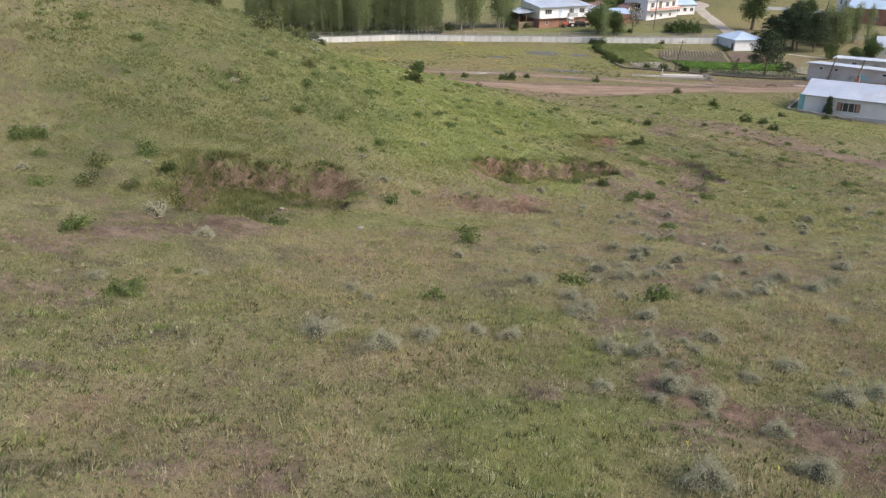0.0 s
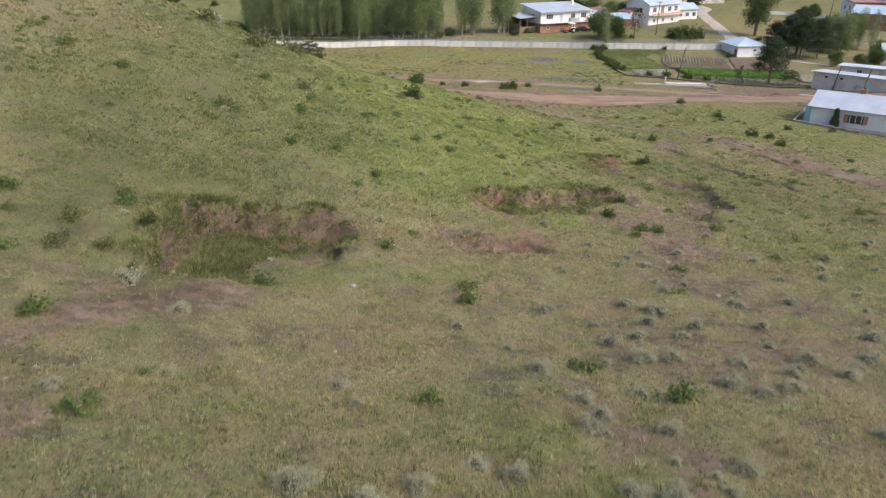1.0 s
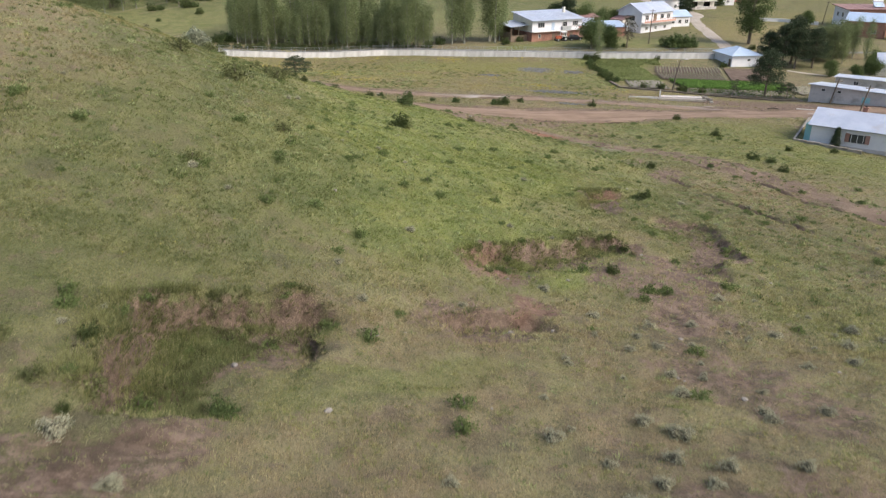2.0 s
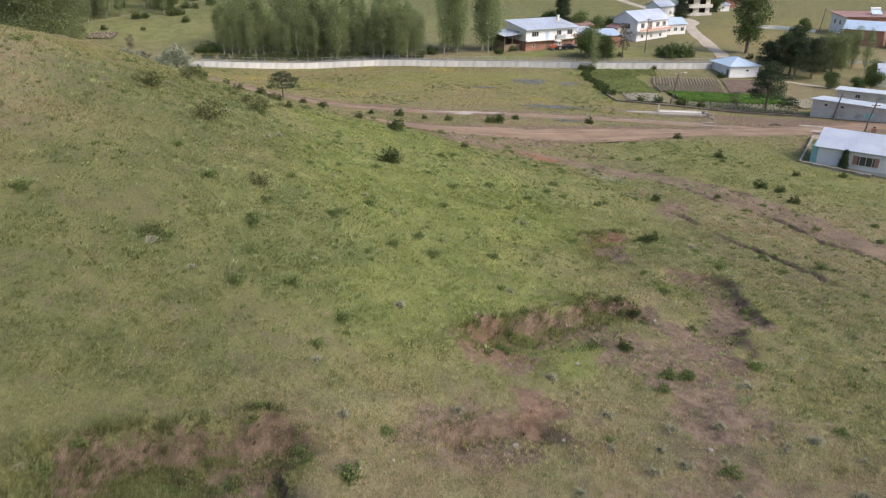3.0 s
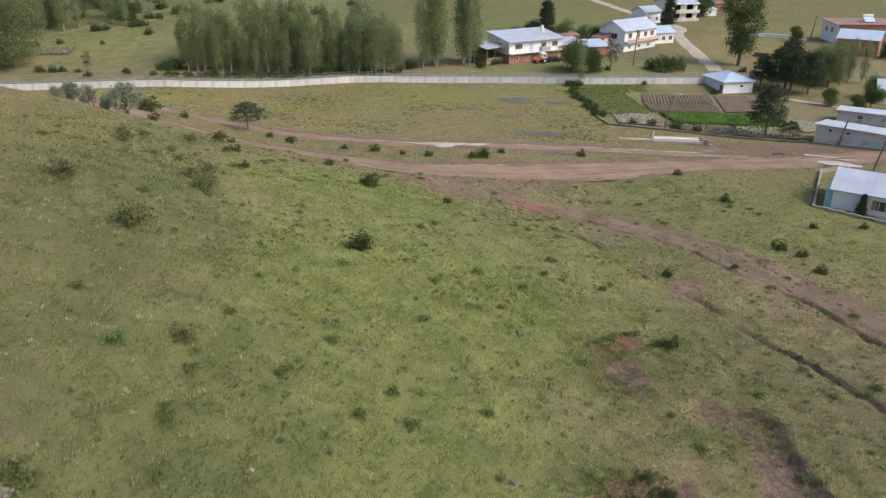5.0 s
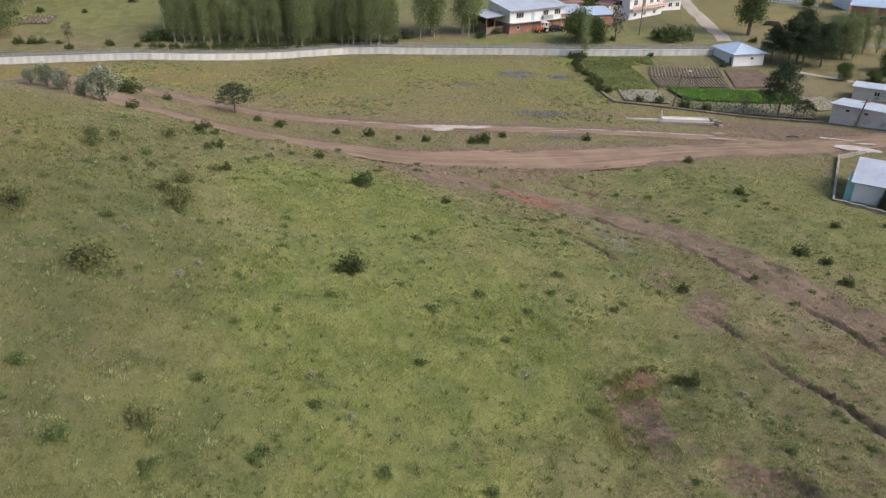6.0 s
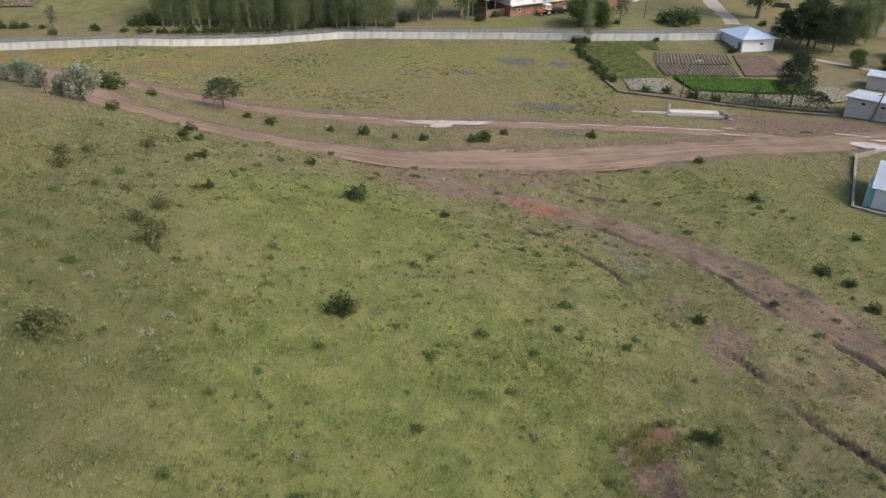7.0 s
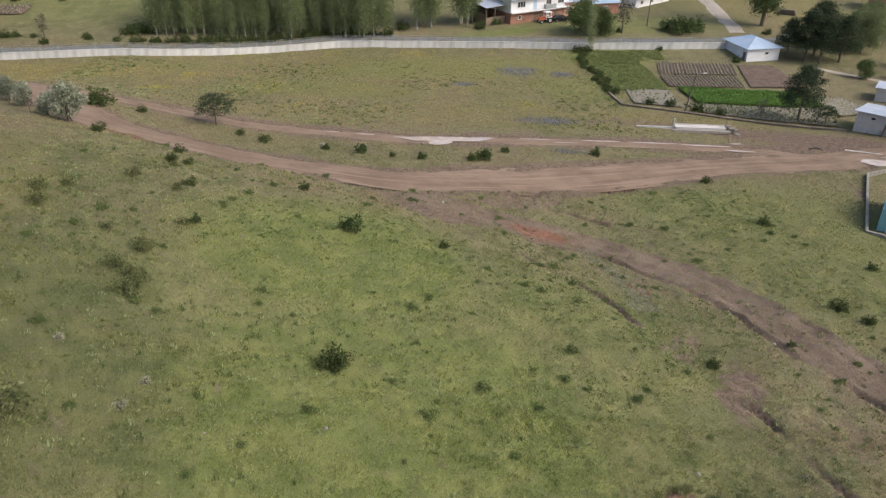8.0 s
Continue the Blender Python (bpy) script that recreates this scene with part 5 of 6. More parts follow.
def utility_pole(x, y, hgt, lean_x, lean_y, lamp, label):
    z = h(x, y)
    t = empty("utility_pole", pose(x, y, z), label, "utility pole", "poles in the village")
    part("pole", tube(bmesh.new(), [(0, 0, -0.5), (lean_x * 0.5, lean_y * 0.5, hgt / 2), (lean_x, lean_y, hgt)], (0.15, 0.125, 0.10), 8), M["bark"], t)
    part("cross_arm", boxes((lean_x - 0.7, lean_y - 0.05, hgt - 0.5, lean_x + 0.7, lean_y + 0.05, hgt - 0.38)), M["wood"], t)
    for dx in (-0.6, 0.0, 0.6):
        part("insulator", tube(bmesh.new(), [(lean_x + dx, lean_y, hgt - 0.38), (lean_x + dx, lean_y, hgt - 0.2)], (0.05, 0.035), 6), M["frame"], t)
    if lamp:
        o = part("lamp_arm", tube(bmesh.new(), [(lean_x, lean_y, hgt - 0.15), (lean_x + 0.6, lean_y - 0.2, hgt + 0.15), (lean_x + 1.0, lean_y - 0.3, hgt + 0.15)], (0.035, 0.035, 0.035), 6), M["steel"], t)
        part("lamp_head", boxes((lean_x + 0.9, lean_y - 0.42, hgt + 0.06, lean_x + 1.5, lean_y - 0.18, hgt + 0.2)), M["frame"], o)


utility_pole(49.4, 154.6, 6.4, 1.0, 0, True, "dark wooden utility pole with a street lamp arm")
utility_pole(73.9, 138.6, 4.6, 0.9, 0, False, "leaning dark wooden utility pole beside the barn")
utility_pole(69.8, 122.3, 5.6, 1.1, 0, False, "leaning dark wooden utility pole behind the white house")
utility_pole(59.3, 208.5, 9.0, 0.2, 0, False, "tall dark wooden utility pole by the road")
utility_pole(125.5, 245.0, 7.0, 0.8, 0, False, "dark wooden utility pole in the meadow")


def slab_pile():
    t = empty("concrete_trough", ground_pose(38.0, 144.8, -9.5), "old concrete watering trough with a feed pipe", "trough")
    part("trough", boxes((6.0, 0.0, -0.3, 13.6, 0.18, 0.34), (6.0, 1.5, -0.3, 13.6, 1.68, 0.34), (6.0, 0.18, -0.3, 6.18, 1.5, 0.34), (13.42, 0.18, -0.3, 13.6, 1.5, 0.34), (6.18, 0.18, -0.2, 13.42, 1.5, 0.24)), M["grey_wall"], t)
    part("kerb", boxes((5.4, -0.7, -0.3, 14.2, -0.05, 0.08)), M["stone"], t)
    part("feed_channel", boxes((0.0, 0.5, -0.3, 5.6, 0.8, 0.14)), M["concrete"], t)
    part("standpipe", boxes((5.68, 0.45, -0.3, 5.92, 0.7, 1.5)), M["concrete"], t)
    part("rubble", boxes((14.2, 0.1, -0.2, 15.0, 0.8, 0.3), (14.9, -0.2, -0.2, 15.5, 0.4, 0.2), (13.8, 0.9, -0.2, 14.7, 1.5, 0.45)), M["stone"], t)


slab_pile()


def lying_wood():
    t = empty("fallen_branch", ground_pose(60.6, 134.6, -18), "dark dead branch lying on the bare ground", "branch")
    part("stem", tube(bmesh.new(), [(0, 0, 0.12), (0.9, 0.2, 0.3), (1.9, -0.1, 0.2)], (0.11, 0.14, 0.05), 7), M["bark"], t)
    for x, y, z in ((0.5, 0.7, 0.5), (1.3, -0.6, 0.35), (1.6, 0.5, 0.7), (0.2, -0.5, 0.35)):
        part("twig", tube(bmesh.new(), [(0.8, 0.1, 0.25), (x, y, z)], (0.05, 0.015), 5), M["bark"], t)
    p = empty("timber_pole", ground_pose(64.9, 132.8, -26), "long pale timber pole lying beside the road", "pole")
    part("log", tube(bmesh.new(), [(0, 0, 0.25), (2.6, 0.05, 0.27), (4.8, 0, 0.3)], (0.09, 0.08, 0.07), 8), M["frame"], p)
    part("prop", tube(bmesh.new(), [(2.9, -0.4, -0.1), (2.9, 0.3, 0.42)], (0.07, 0.06), 7), M["wood"], p)


lying_wood()


def gate(x, y, turn):
    t = empty("metal_gate", ground_pose(x, y, turn), "pale green metal gate by the lane", "gate")
    part("gate_frame", boxes((0, -0.04, 0.2, 0.08, 0.04, 1.6), (3.9, -0.04, 0.2, 3.98, 0.04, 1.6), (0.08, -0.04, 0.2, 3.9, 0.04, 0.28), (0.08, -0.04, 1.52, 3.9, 0.04, 1.6)), M["teal"], t)
    for i in range(6):
        part("gate_panel", boxes((0.1 + i * 0.635, -0.02, 0.3, 0.7 + i * 0.635, 0.02, 1.5)), M["frame"], t)
    for x0 in (-0.3, 4.02):
        part("gate_post", boxes((x0, -0.14, -0.5, x0 + 0.26, 0.14, 1.8)), M["concrete"], t)


gate(86.0, 196.0, -35)


# ---- parked vehicles ----
def wheel(parent, x, y, r, wide):
    ty = part("tyre", tube(bmesh.new(), [(x, y - wide / 2, r), (x, y + wide / 2, r)], (r, r), 18), M["rubber"], parent)
    part("rim", tube(bmesh.new(), [(x, y - wide / 2 - 0.02, r), (x, y + wide / 2 + 0.02, r)], (r * 0.55, r * 0.55), 14), M["steel"], ty)


def car(x, y, turn):
    t = empty("car", ground_pose(x, y, turn), "dark parked car in front of the house", "car")
    part("body", prism(bmesh.new(), [(-2.1, 0.3), (2.1, 0.3), (2.15, 0.75), (1.9, 0.9), (1.1, 0.97), (-1.7, 1.0), (-2.1, 0.85)], "y", -0.85, 0.85), M["car_dark"], t)
    part("cabin", prism(bmesh.new(), [(-1.75, 0.98), (1.05, 0.96), (0.45, 1.45), (-1.2, 1.48)], "y", -0.72, 0.72), M["glass"], t)
    part("roof", prism(bmesh.new(), [(-1.2, 1.485), (0.42, 1.455), (0.36, 1.5), (-1.1, 1.53)], "y", -0.68, 0.68), M["car_dark"], t)
    for px in (-1.3, 1.3):
        for py in (-0.78, 0.78):
            wheel(t, px, py, 0.31, 0.2)


def tractor(x, y, turn):
    t = empty("tractor", ground_pose(x, y, turn), "orange tractor with a white cab roof parked by the house", "tractor")
    part("bonnet", prism(bmesh.new(), [(0.3, 0.75), (2.0, 0.8), (2.05, 1.3), (1.8, 1.42), (0.3, 1.5)], "y", -0.33, 0.33), M["car_red"], t)
    for a, b in ((-1.0, -0.68), (-1.0, 0.6), (0.25, -0.68), (0.25, 0.6)):
        part("cab_post", boxes((a, b, 0.9, a + 0.08, b + 0.08, 2.4)), M["car_white"], t)
    part("cab_roof", boxes((-1.15, -0.8, 2.4, 0.5, 0.8, 2.55), (-1.0, -0.65, 2.55, 0.35, 0.65, 2.65)), M["car_white"], t)
    for b in (-0.95, 0.62):
        part("mudguard", boxes((-1.2, b, 1.35, 0.1, b + 0.33, 1.45)), M["car_white"], t)
    part("seat_box", boxes((-0.9, -0.4, 0.6, 0.3, 0.4, 1.2)), M["dark"], t)
    for py in (-0.8, 0.8):
        wheel(t, -0.6, py, 0.68, 0.36)
        wheel(t, 1.6, py * 0.85, 0.42, 0.24)


tractor(36.2, 213.2, 200)
car(40.0, 214.6, 15)

# ---- trees ----
def make_tree(name, seed, hgt, trunk_r, lobes, leaf, each, size, spread, label, category="tree", bark="bark", lean=0.0, stems=1, flat=0.8, limbs=True):
    """A tapered trunk with limbs that reach into its leaf masses. lobes: (x, y, z, radius across, radius up, number of tufts)."""
    rng = np.random.RandomState(seed)
    t = new(name)
    tagged(t, label, category)
    bm = bmesh.new()
    for s in range(stems):
        bx, by = (0, 0) if s == 0 else rng.uniform(-0.5, 0.5, 2) * trunk_r * 6
        top = max(l[2] for l in lobes) * (0.9 if stems == 1 else rng.uniform(0.6, 0.9))
        pts = [(bx, by, -0.5)] + [(bx + lean * top * f + rng.uniform(-0.03, 0.03) * top * f, by + rng.uniform(-0.03, 0.03) * top * f, top * f) for f in (0.25, 0.5, 0.75, 1.0)]
        tube(bm, pts, [trunk_r * 1.25, trunk_r, trunk_r * 0.75, trunk_r * 0.5, trunk_r * 0.15], 8)
    centres, branches = [], []
    for lx, ly, lz, ra, ru, k in lobes:
        d = rng.normal(0, 1, (k, 3))
        d /= np.linalg.norm(d, axis=1)[:, None]
        d *= rng.uniform(0.45, 1.0, (k, 1)) ** 0.6 * np.array([ra, ra, ru])
        centres.append(np.array([lx + lean * lz, ly, lz]) + d)
        if limbs:
            base = max(0.3, lz - ru * 0.9)
            for c in centres[-1][: max(1, k // 22)]:
                branches.append(tube(bmesh.new(), [(lean * base, 0, base * 0.85), (0.5 * (c[0] + lean * base), 0.5 * c[1], 0.5 * (base + c[2])), tuple(c)], [trunk_r * 0.4, trunk_r * 0.25, trunk_r * 0.08], 5))
    part("trunk", bm, M[bark], t)
    for b in branches:
        part("limb", b, M[bark], t)
    tris = leaves(rng, np.concatenate(centres), spread, each, size, flat)
    me = tri_mesh("crown", tris, M[leaf])
    crown = new("crown", me)
    crown.parent = t
    return t


def plant(ob, x, y, scale=1.0, turn=0.0, sink=0.0, first=False, group=""):
    m = pose(x, y, h(x, y) - sink, 0, 0, turn)
    if first:
        ob.matrix_world = m @ Matrix.Scale(scale, 4)
        return ob
    c = copy_thing(ob, m)
    c.scale = (scale,) * 3
    if group:
        tagged(c, group=group)
    return c


def scatter(kinds, spots, rng, group, lo=0.85, hi=1.15, sink=0.0):
    """Sets out copies of some kinds of plant; the kinds themselves stand at the first spots."""
    for i, (x, y, *s) in enumerate(spots):
        ob, scale, turn = kinds[i % len(kinds)], (s[0] if s else 1.0) * rng.uniform(lo, hi), rng.uniform(0, 360)
        if i < len(kinds):
            ob.matrix_world = pose(x, y, h(x, y) - sink, 0, 0, turn) @ Matrix.Scale(scale, 4)
            tagged(ob, group=group)
        else:
            plant(ob, x, y, scale, turn, sink, group=group)


rng = random.Random(11)


def poplar_lobes(hgt, wide, seed):
    r = random.Random(seed)
    return [(r.uniform(-0.3, 0.3), r.uniform(-0.3, 0.3), hgt * f, wide * w * r.uniform(0.8, 1.2), hgt * 0.14, 26)
            for f, w in ((0.26, 0.6), (0.40, 1.0), (0.54, 1.15), (0.68, 1.0), (0.82, 0.7), (0.94, 0.32))]


poplars = [make_tree("poplar", 20 + i, 15, 0.16, poplar_lobes(14.5 + i, 1.5 + 0.15 * i, i), "poplar", 30, 0.25, 0.78, "slim green poplar with a pale trunk in the roadside wood", bark="pale_bark") for i in range(4)]
spots = []
for row, (y0, x0, x1, n) in enumerate(((203.5, -52, -1, 25), (207, -54, 0, 24), (211.5, -55, -2, 21), (217, -55, -4, 17))):
    for i in range(n):
        x = x0 + (x1 - x0) * (i + rng.uniform(0.1, 0.9)) / n
        spots.append((x, y0 - max(0, -20 - x) * 0.13 + rng.uniform(-1.4, 1.4), rng.uniform(0.56, 1.02) * (0.9 if row == 0 else 1) * (0.84 if x < -40 else 1)))
for x0, x1, n in ((4.0, 10.5, 6), (13.5, 19.0, 6)):
    spots += [(x0 + (x1 - x0) * rng.random(), 210 + rng.uniform(-1, 6), rng.uniform(0.95, 1.2)) for i in range(n)]
spots.append((42.2, 193.2, 0.55))
spots += [(103.0, 189.0, 0.5), (108.5, 194.5, 0.6), (111.0, 193.0, 0.5)]
spots += [(-97, 229, 0.75), (-94, 235, 0.8), (-91, 238, 0.7), (-84, 245, 0.62), (-79, 241, 0.55), (-101, 232, 0.8), (-104, 240, 0.85), (-108, 236, 0.8), (-88, 250, 0.6), (-113, 246, 0.9)]
scatter(poplars, spots, rng, "poplars along the road")

willows = [make_tree("willow", 40 + i, 15, 0.3, [(r.uniform(-3.2, 3.2), r.uniform(-3.2, 3.2), 3.0 + 1.35 * k, 3.3 - 0.16 * k, 2.4, 46) for k, r in [(k, random.Random(i * 19 + k)) for k in range(9)]],
                     "willow", 36, 0.27, 0.9, "broad grey-green willow tree with a full crown") for i in range(2)]
scatter(willows, [(-96, 197.5, 1.2), (-102, 203, 1.3), (-103, 197, 1.2), (-98, 211, 1.3), (-93, 203, 1.1), (-108, 208, 1.3), (101, 190, 0.55), (105.5, 194, 0.6), (97.5, 193, 0.5), (-105, 236, 0.7), (-99, 240, 0.6), (-112, 242, 0.7)], rng, "willows")

big = make_tree("tall_tree", 51, 22, 0.42, [(0, 0, 5.5, 3.2, 2.4, 80), (0.5, 0, 10.5, 4.6, 3.2, 110), (-0.8, 0.5, 15, 5.2, 3.4, 120), (0.6, -0.4, 19.5, 4.2, 3.0, 90), (0, 0, 23, 2.6, 2.2, 50)],
                "shrub_green", 48, 0.30, 0.8, "tall full-crowned dark green tree by the lane")
plant(big, 86.5, 207.5, 1.0, 0, first=True)


def pine_lobes(hgt, wide, seed, low=0.3, layers=7):
    """Flat branch fans in whorls, uneven in reach, with gaps between them."""
    r, out = random.Random(seed), []
    for i in range(layers):
        f = low + (1 - low) * i / layers
        ring = wide * (1 - 0.72 * ((f - low) / (1 - low)) ** 1.3) * r.uniform(0.85, 1.1)
        turn = r.uniform(0, 6.3)
        for k in range(6):
            a = turn + k * 1.05 + r.uniform(-0.3, 0.3)
            reach = ring * r.uniform(0.45, 0.72)
            out.append((reach * math.cos(a), reach * math.sin(a), hgt * f + r.uniform(-0.03, 0.03) * hgt, ring * 0.34, hgt * 0.03, 7))
    return out + [(0, 0, hgt * 0.97, 0.16 * wide, hgt * 0.05, 8)]


pines = [make_tree("pine", 60 + i, 10, 0.2, pine_lobes(9.5, 4.2, i, 0.34), "needle", 42, 0.17, 0.42, "dark green pine with a bare lower trunk", flat=0.5) for i in range(2)]
scatter(pines, [(66.0, 148.3, 1.0), (86.5, 186.0, 1.1), (90.0, 189.0, 1.2), (93.5, 185.0, 1.05), (83.5, 188.0, 0.9), (89.0, 184.5, 1.0)], rng, "pines", 0.97, 1.03)
lone = make_tree("pine", 63, 4.6, 0.13, pine_lobes(4.5, 3.6, 5, 0.42, 4), "needle", 26, 0.13, 0.22, "lone spreading dark pine beside the dirt track", flat=0.45)
plant(lone, -24.4, 135.8, 1.0, 0, first=True)
plant(lone, 69.4, 146.2, 0.72, 130)
spruce = make_tree("spruce", 66, 13, 0.22, pine_lobes(13, 3.4, 7, 0.08, 10), "needle", 40, 0.24, 0.5, "dark pointed spruce beside a house", flat=0.5)
scatter([spruce], [(56.0, 103.0, 0.19), (90.0, 272.0, 1.0), (40.5, 231.0, 0.9), (112, 296, 0.8)], rng, "spruces")

rounds = [make_tree("broadleaf_tree", 70 + i, 7, 0.16, [(r.uniform(-1.4, 1.4), r.uniform(-1.4, 1.4), r.uniform(1.6, 5.6), 1.7, 1.5, 34) for r in [random.Random(i * 5 + k + 90) for k in range(7)]],
                    "shrub_green", 38, 0.22, 0.6, "dense round green tree in the village") for i in range(3)]
scatter(rounds, [(42.4, 203.6, 1.15), (44.0, 205.0, 1.0), (47.0, 203.0, 0.8), (45.5, 232.0, 1.1), (37.5, 233.0, 1.0), (33.0, 236.0, 0.9), (100.0, 171.0, 0.7), (94.0, 166.5, 0.6), (92.0, 173.0, 0.6),
                 (106.0, 180.0, 0.7), (118.0, 240.0, 0.7), (108.0, 290.0, 0.9), (51.0, 232.0, 0.9), (56.0, 236.0, 0.7),  (131, 215, 0.8), (137, 210, 0.9), (112, 205, 0.8), (-84, 252, 0.9), (-88, 262, 1.0), (-93, 270, 1.1), (-80, 250, 0.7), (-98, 262, 1.0)], rng, "round village trees")
sparse = make_tree("sparse_tree", 80, 7, 0.14, [(0, 0, 3.2, 1.6, 1.2, 24), (0.3, 0, 5.0, 1.5, 1.2, 22), (0, 0.2, 6.6, 0.9, 0.8, 12)], "brown_leaf", 9, 0.3, 0.4, "thin brownish half-bare tree")
scatter([sparse], [(52.2, 204.2, 1.0), (-41.0, 120.8, 0.45), (60.5, 150.2, 0.5), (-109, 243, 1.3), (-105, 245, 1.2), (-101.8, 242.6, 1.1), (-97, 244.3, 1.2), (-94, 250, 1.0), (-103, 251, 1.3), (-99, 238, 0.9), (-73.7, 197.5, 0.75)], rng, "half-bare trees")
silver = make_tree("silver_willow", 85, 5, 0.12, [(0, 0, 2.0, 1.7, 1.3, 60), (0.9, 0.3, 3.0, 1.3, 1.2, 45), (-0.8, 0, 2.9, 1.2, 1.2, 45), (0.1, 0, 4.0, 1.0, 0.8, 30)], "silver", 14, 0.26, 0.26, "silvery willow bush on the slope shoulder", stems=3)
plant(silver, -36.4, 119.6, 0.95, 0, first=True)
plant(silver, -39.5, 121.6, 0.55, 80)
for x, y, k in ((-43.5, 125.0, 0.6), (-47.0, 128.0, 0.65), (-50.0, 130.0, 0.45)):
    plant(silver, x, y, k, x * 31 % 360)

# ---- shrubs ----
def make_shrub(name, seed, wide, hgt, leaf, label, tufts=70, each=9, size=0.13, core=False):
    r = np.random.RandomState(seed)
    t = new(name)
    tagged(t, label, "shrub")
    a, rad = r.uniform(0, 2 * math.pi, tufts), np.sqrt(r.uniform(0, 1, tufts)) * wide / 2
    lump = 0.75 + 0.25 * np.sin(a * 3 + seed) + r.uniform(-0.12, 0.12, tufts)
    top = hgt * np.sqrt(np.clip(1 - (rad / (wide / 2)) ** 2, 0.05, 1)) * lump
    c = np.stack([rad * np.cos(a) * lump, rad * np.sin(a) * lump, top * r.uniform(0.35, 1.0, tufts)], 1)
    part("stem", tube(bmesh.new(), [(0, 0, -0.15), (0.04, 0.02, hgt * 0.3), (0.02, 0.05, hgt * 0.7)], (0.05, 0.035, 0.01), 5), M["bark"], t)
    # Solid dark dome for the twigs, painting shade into the gaps between leaves.
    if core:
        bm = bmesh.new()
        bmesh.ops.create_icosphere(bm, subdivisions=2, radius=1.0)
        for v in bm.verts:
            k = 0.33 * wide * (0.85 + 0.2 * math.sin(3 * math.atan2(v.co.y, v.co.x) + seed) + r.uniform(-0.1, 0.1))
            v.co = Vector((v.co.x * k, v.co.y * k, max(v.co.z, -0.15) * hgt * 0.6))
        part("twig_shade_core", bm, M["twig"], t)
    tris = leaves(r, c, max(size * 0.9, 0.04 if core else 0.055), each, size)
    ob = new("foliage", tri_mesh("foliage", tris, M[leaf]))
    ob.parent = t
    return t


dark_shrubs = [make_shrub("shrub", 100 + i, 1.9, 1.35, "shrub", "dark green wild shrub on the pasture", 110, 12, 0.11) for i in range(3)]
scatter(dark_shrubs, [(-3.1, 73.0, 1.15), (-8.8, 106.6, 0.75), (-18.0, 100.0, 0.8), (-21.7, 107.4, 0.85), (-22.9, 113.8, 0.7), (-20.4, 108.0, 0.6), (39.5, 120.5, 0.75),
                      (40.9, 107.6, 0.85), (38.0, 88.0, 0.85), (38.8, 85.2, 0.8), (38.2, 80.9, 0.7), (18.4, 65.2, 0.75), (10.2, 43.4, 0.55), (27.7, 130.4, 0.85), (-31.8, 115.8, 1.0), (-38.5, 133.6, 1.9), 
                      (40.0, 194.0, 1.2), (41.6, 193.0, 1.3), (57.6, 193.4, 1.1), (4.7, 95.6, 0.6), (-14.8, 89.6, 0.55), (22.9, 78.7, 0.6), (12.4, 49.0, 0.4), (72.0, 186.0, 1.2),
                      (54.8, 152.2, 1.0), (51.5, 154.2, 1.4), (48.0, 157.6, 1.2), (44.6, 158.6, 1.1), (-33.5, 134.5, 0.8), (52.5, 96.8, 0.6), (46.0, 96.0, 0.6)], rng, "dark shrubs")
green_shrubs = [make_shrub("shrub", 110 + i, 2.0, 1.5, "shrub_green", "leafy green shrub on the pasture", 110, 12, 0.12) for i in range(2)]
scatter(green_shrubs, [(-3.4, 95.2, 1.1), (12.0, 127.6, 1.3), (15.2, 130.2, 0.7), (-4.3, 128.6, 1.0), (-17.0, 130.2, 0.9), (-0.1, 127.6, 0.6), (3.7, 126.8, 0.7), (30.5, 82.0, 0.45), 
                       (10.4, 126.9, 0.8), (-20.6, 132.6, 0.7), (66.0, 203.6, 3.0), (69.5, 204.6, 2.6), (63.5, 205.0, 2.2), (51.8, 205.0, 0.8), (-9.0, 129.6, 0.7), (-6.0, 23.9, 0.5)], rng, "green shrubs")
olive_shrubs = [make_shrub("shrub", 120 + i, 2.0, 1.2, "shrub_olive", "loose olive green shrub on the hill shoulder", 70, 9, 0.11) for i in range(2)]
scatter(olive_shrubs, [(-16.0, 81.8, 1.0), (-15.0, 77.2, 1.05), (-20.6, 67.2, 1.25), (-25.0, 88.4, 0.9), (-16.4, 78.3, 0.9), (-15.3, 63.0, 1.3), (-22.2, 98.6, 0.8), (-24.2, 91.0, 0.7), (-19.0, 84.0, 0.6), (-12.4, 42.8, 0.8), (-9.6, 52.4, 0.7),
                       (-10.7, 23.3, 0.5), (-12.4, 24.7, 0.55), (-2.6, 73.6, 0.7), (-7.3, 29.6, 0.55), (-9.3, 23.4, 0.5), (-11.8, 22.5, 0.6), (-15.5, 88.9, 0.6), (-18.2, 97.3, 0.7), (-21.0, 105.6, 0.7), (-23.7, 85.4, 1.1), (-14.7, 75.4, 1.0)], rng, "olive shrubs")
hill_rng = random.Random(19)
for i in range(46):   # scrub on the far hillside
    x, y = hill_rng.uniform(-128, -58), hill_rng.uniform(244, 292)
    plant((dark_shrubs + olive_shrubs)[i % 5], x, y, hill_rng.uniform(1.2, 2.8), hill_rng.uniform(0, 360), group="scrub on the far hillside")
hedge_rng = random.Random(8)
for i in range(24):
    plant((dark_shrubs + green_shrubs)[i % 5], 39.6 + hedge_rng.uniform(-1.0, 1.0), 193 - i * 1.2, hedge_rng.uniform(0.6, 1.2), hedge_rng.uniform(0, 360), group="hedge bushes")
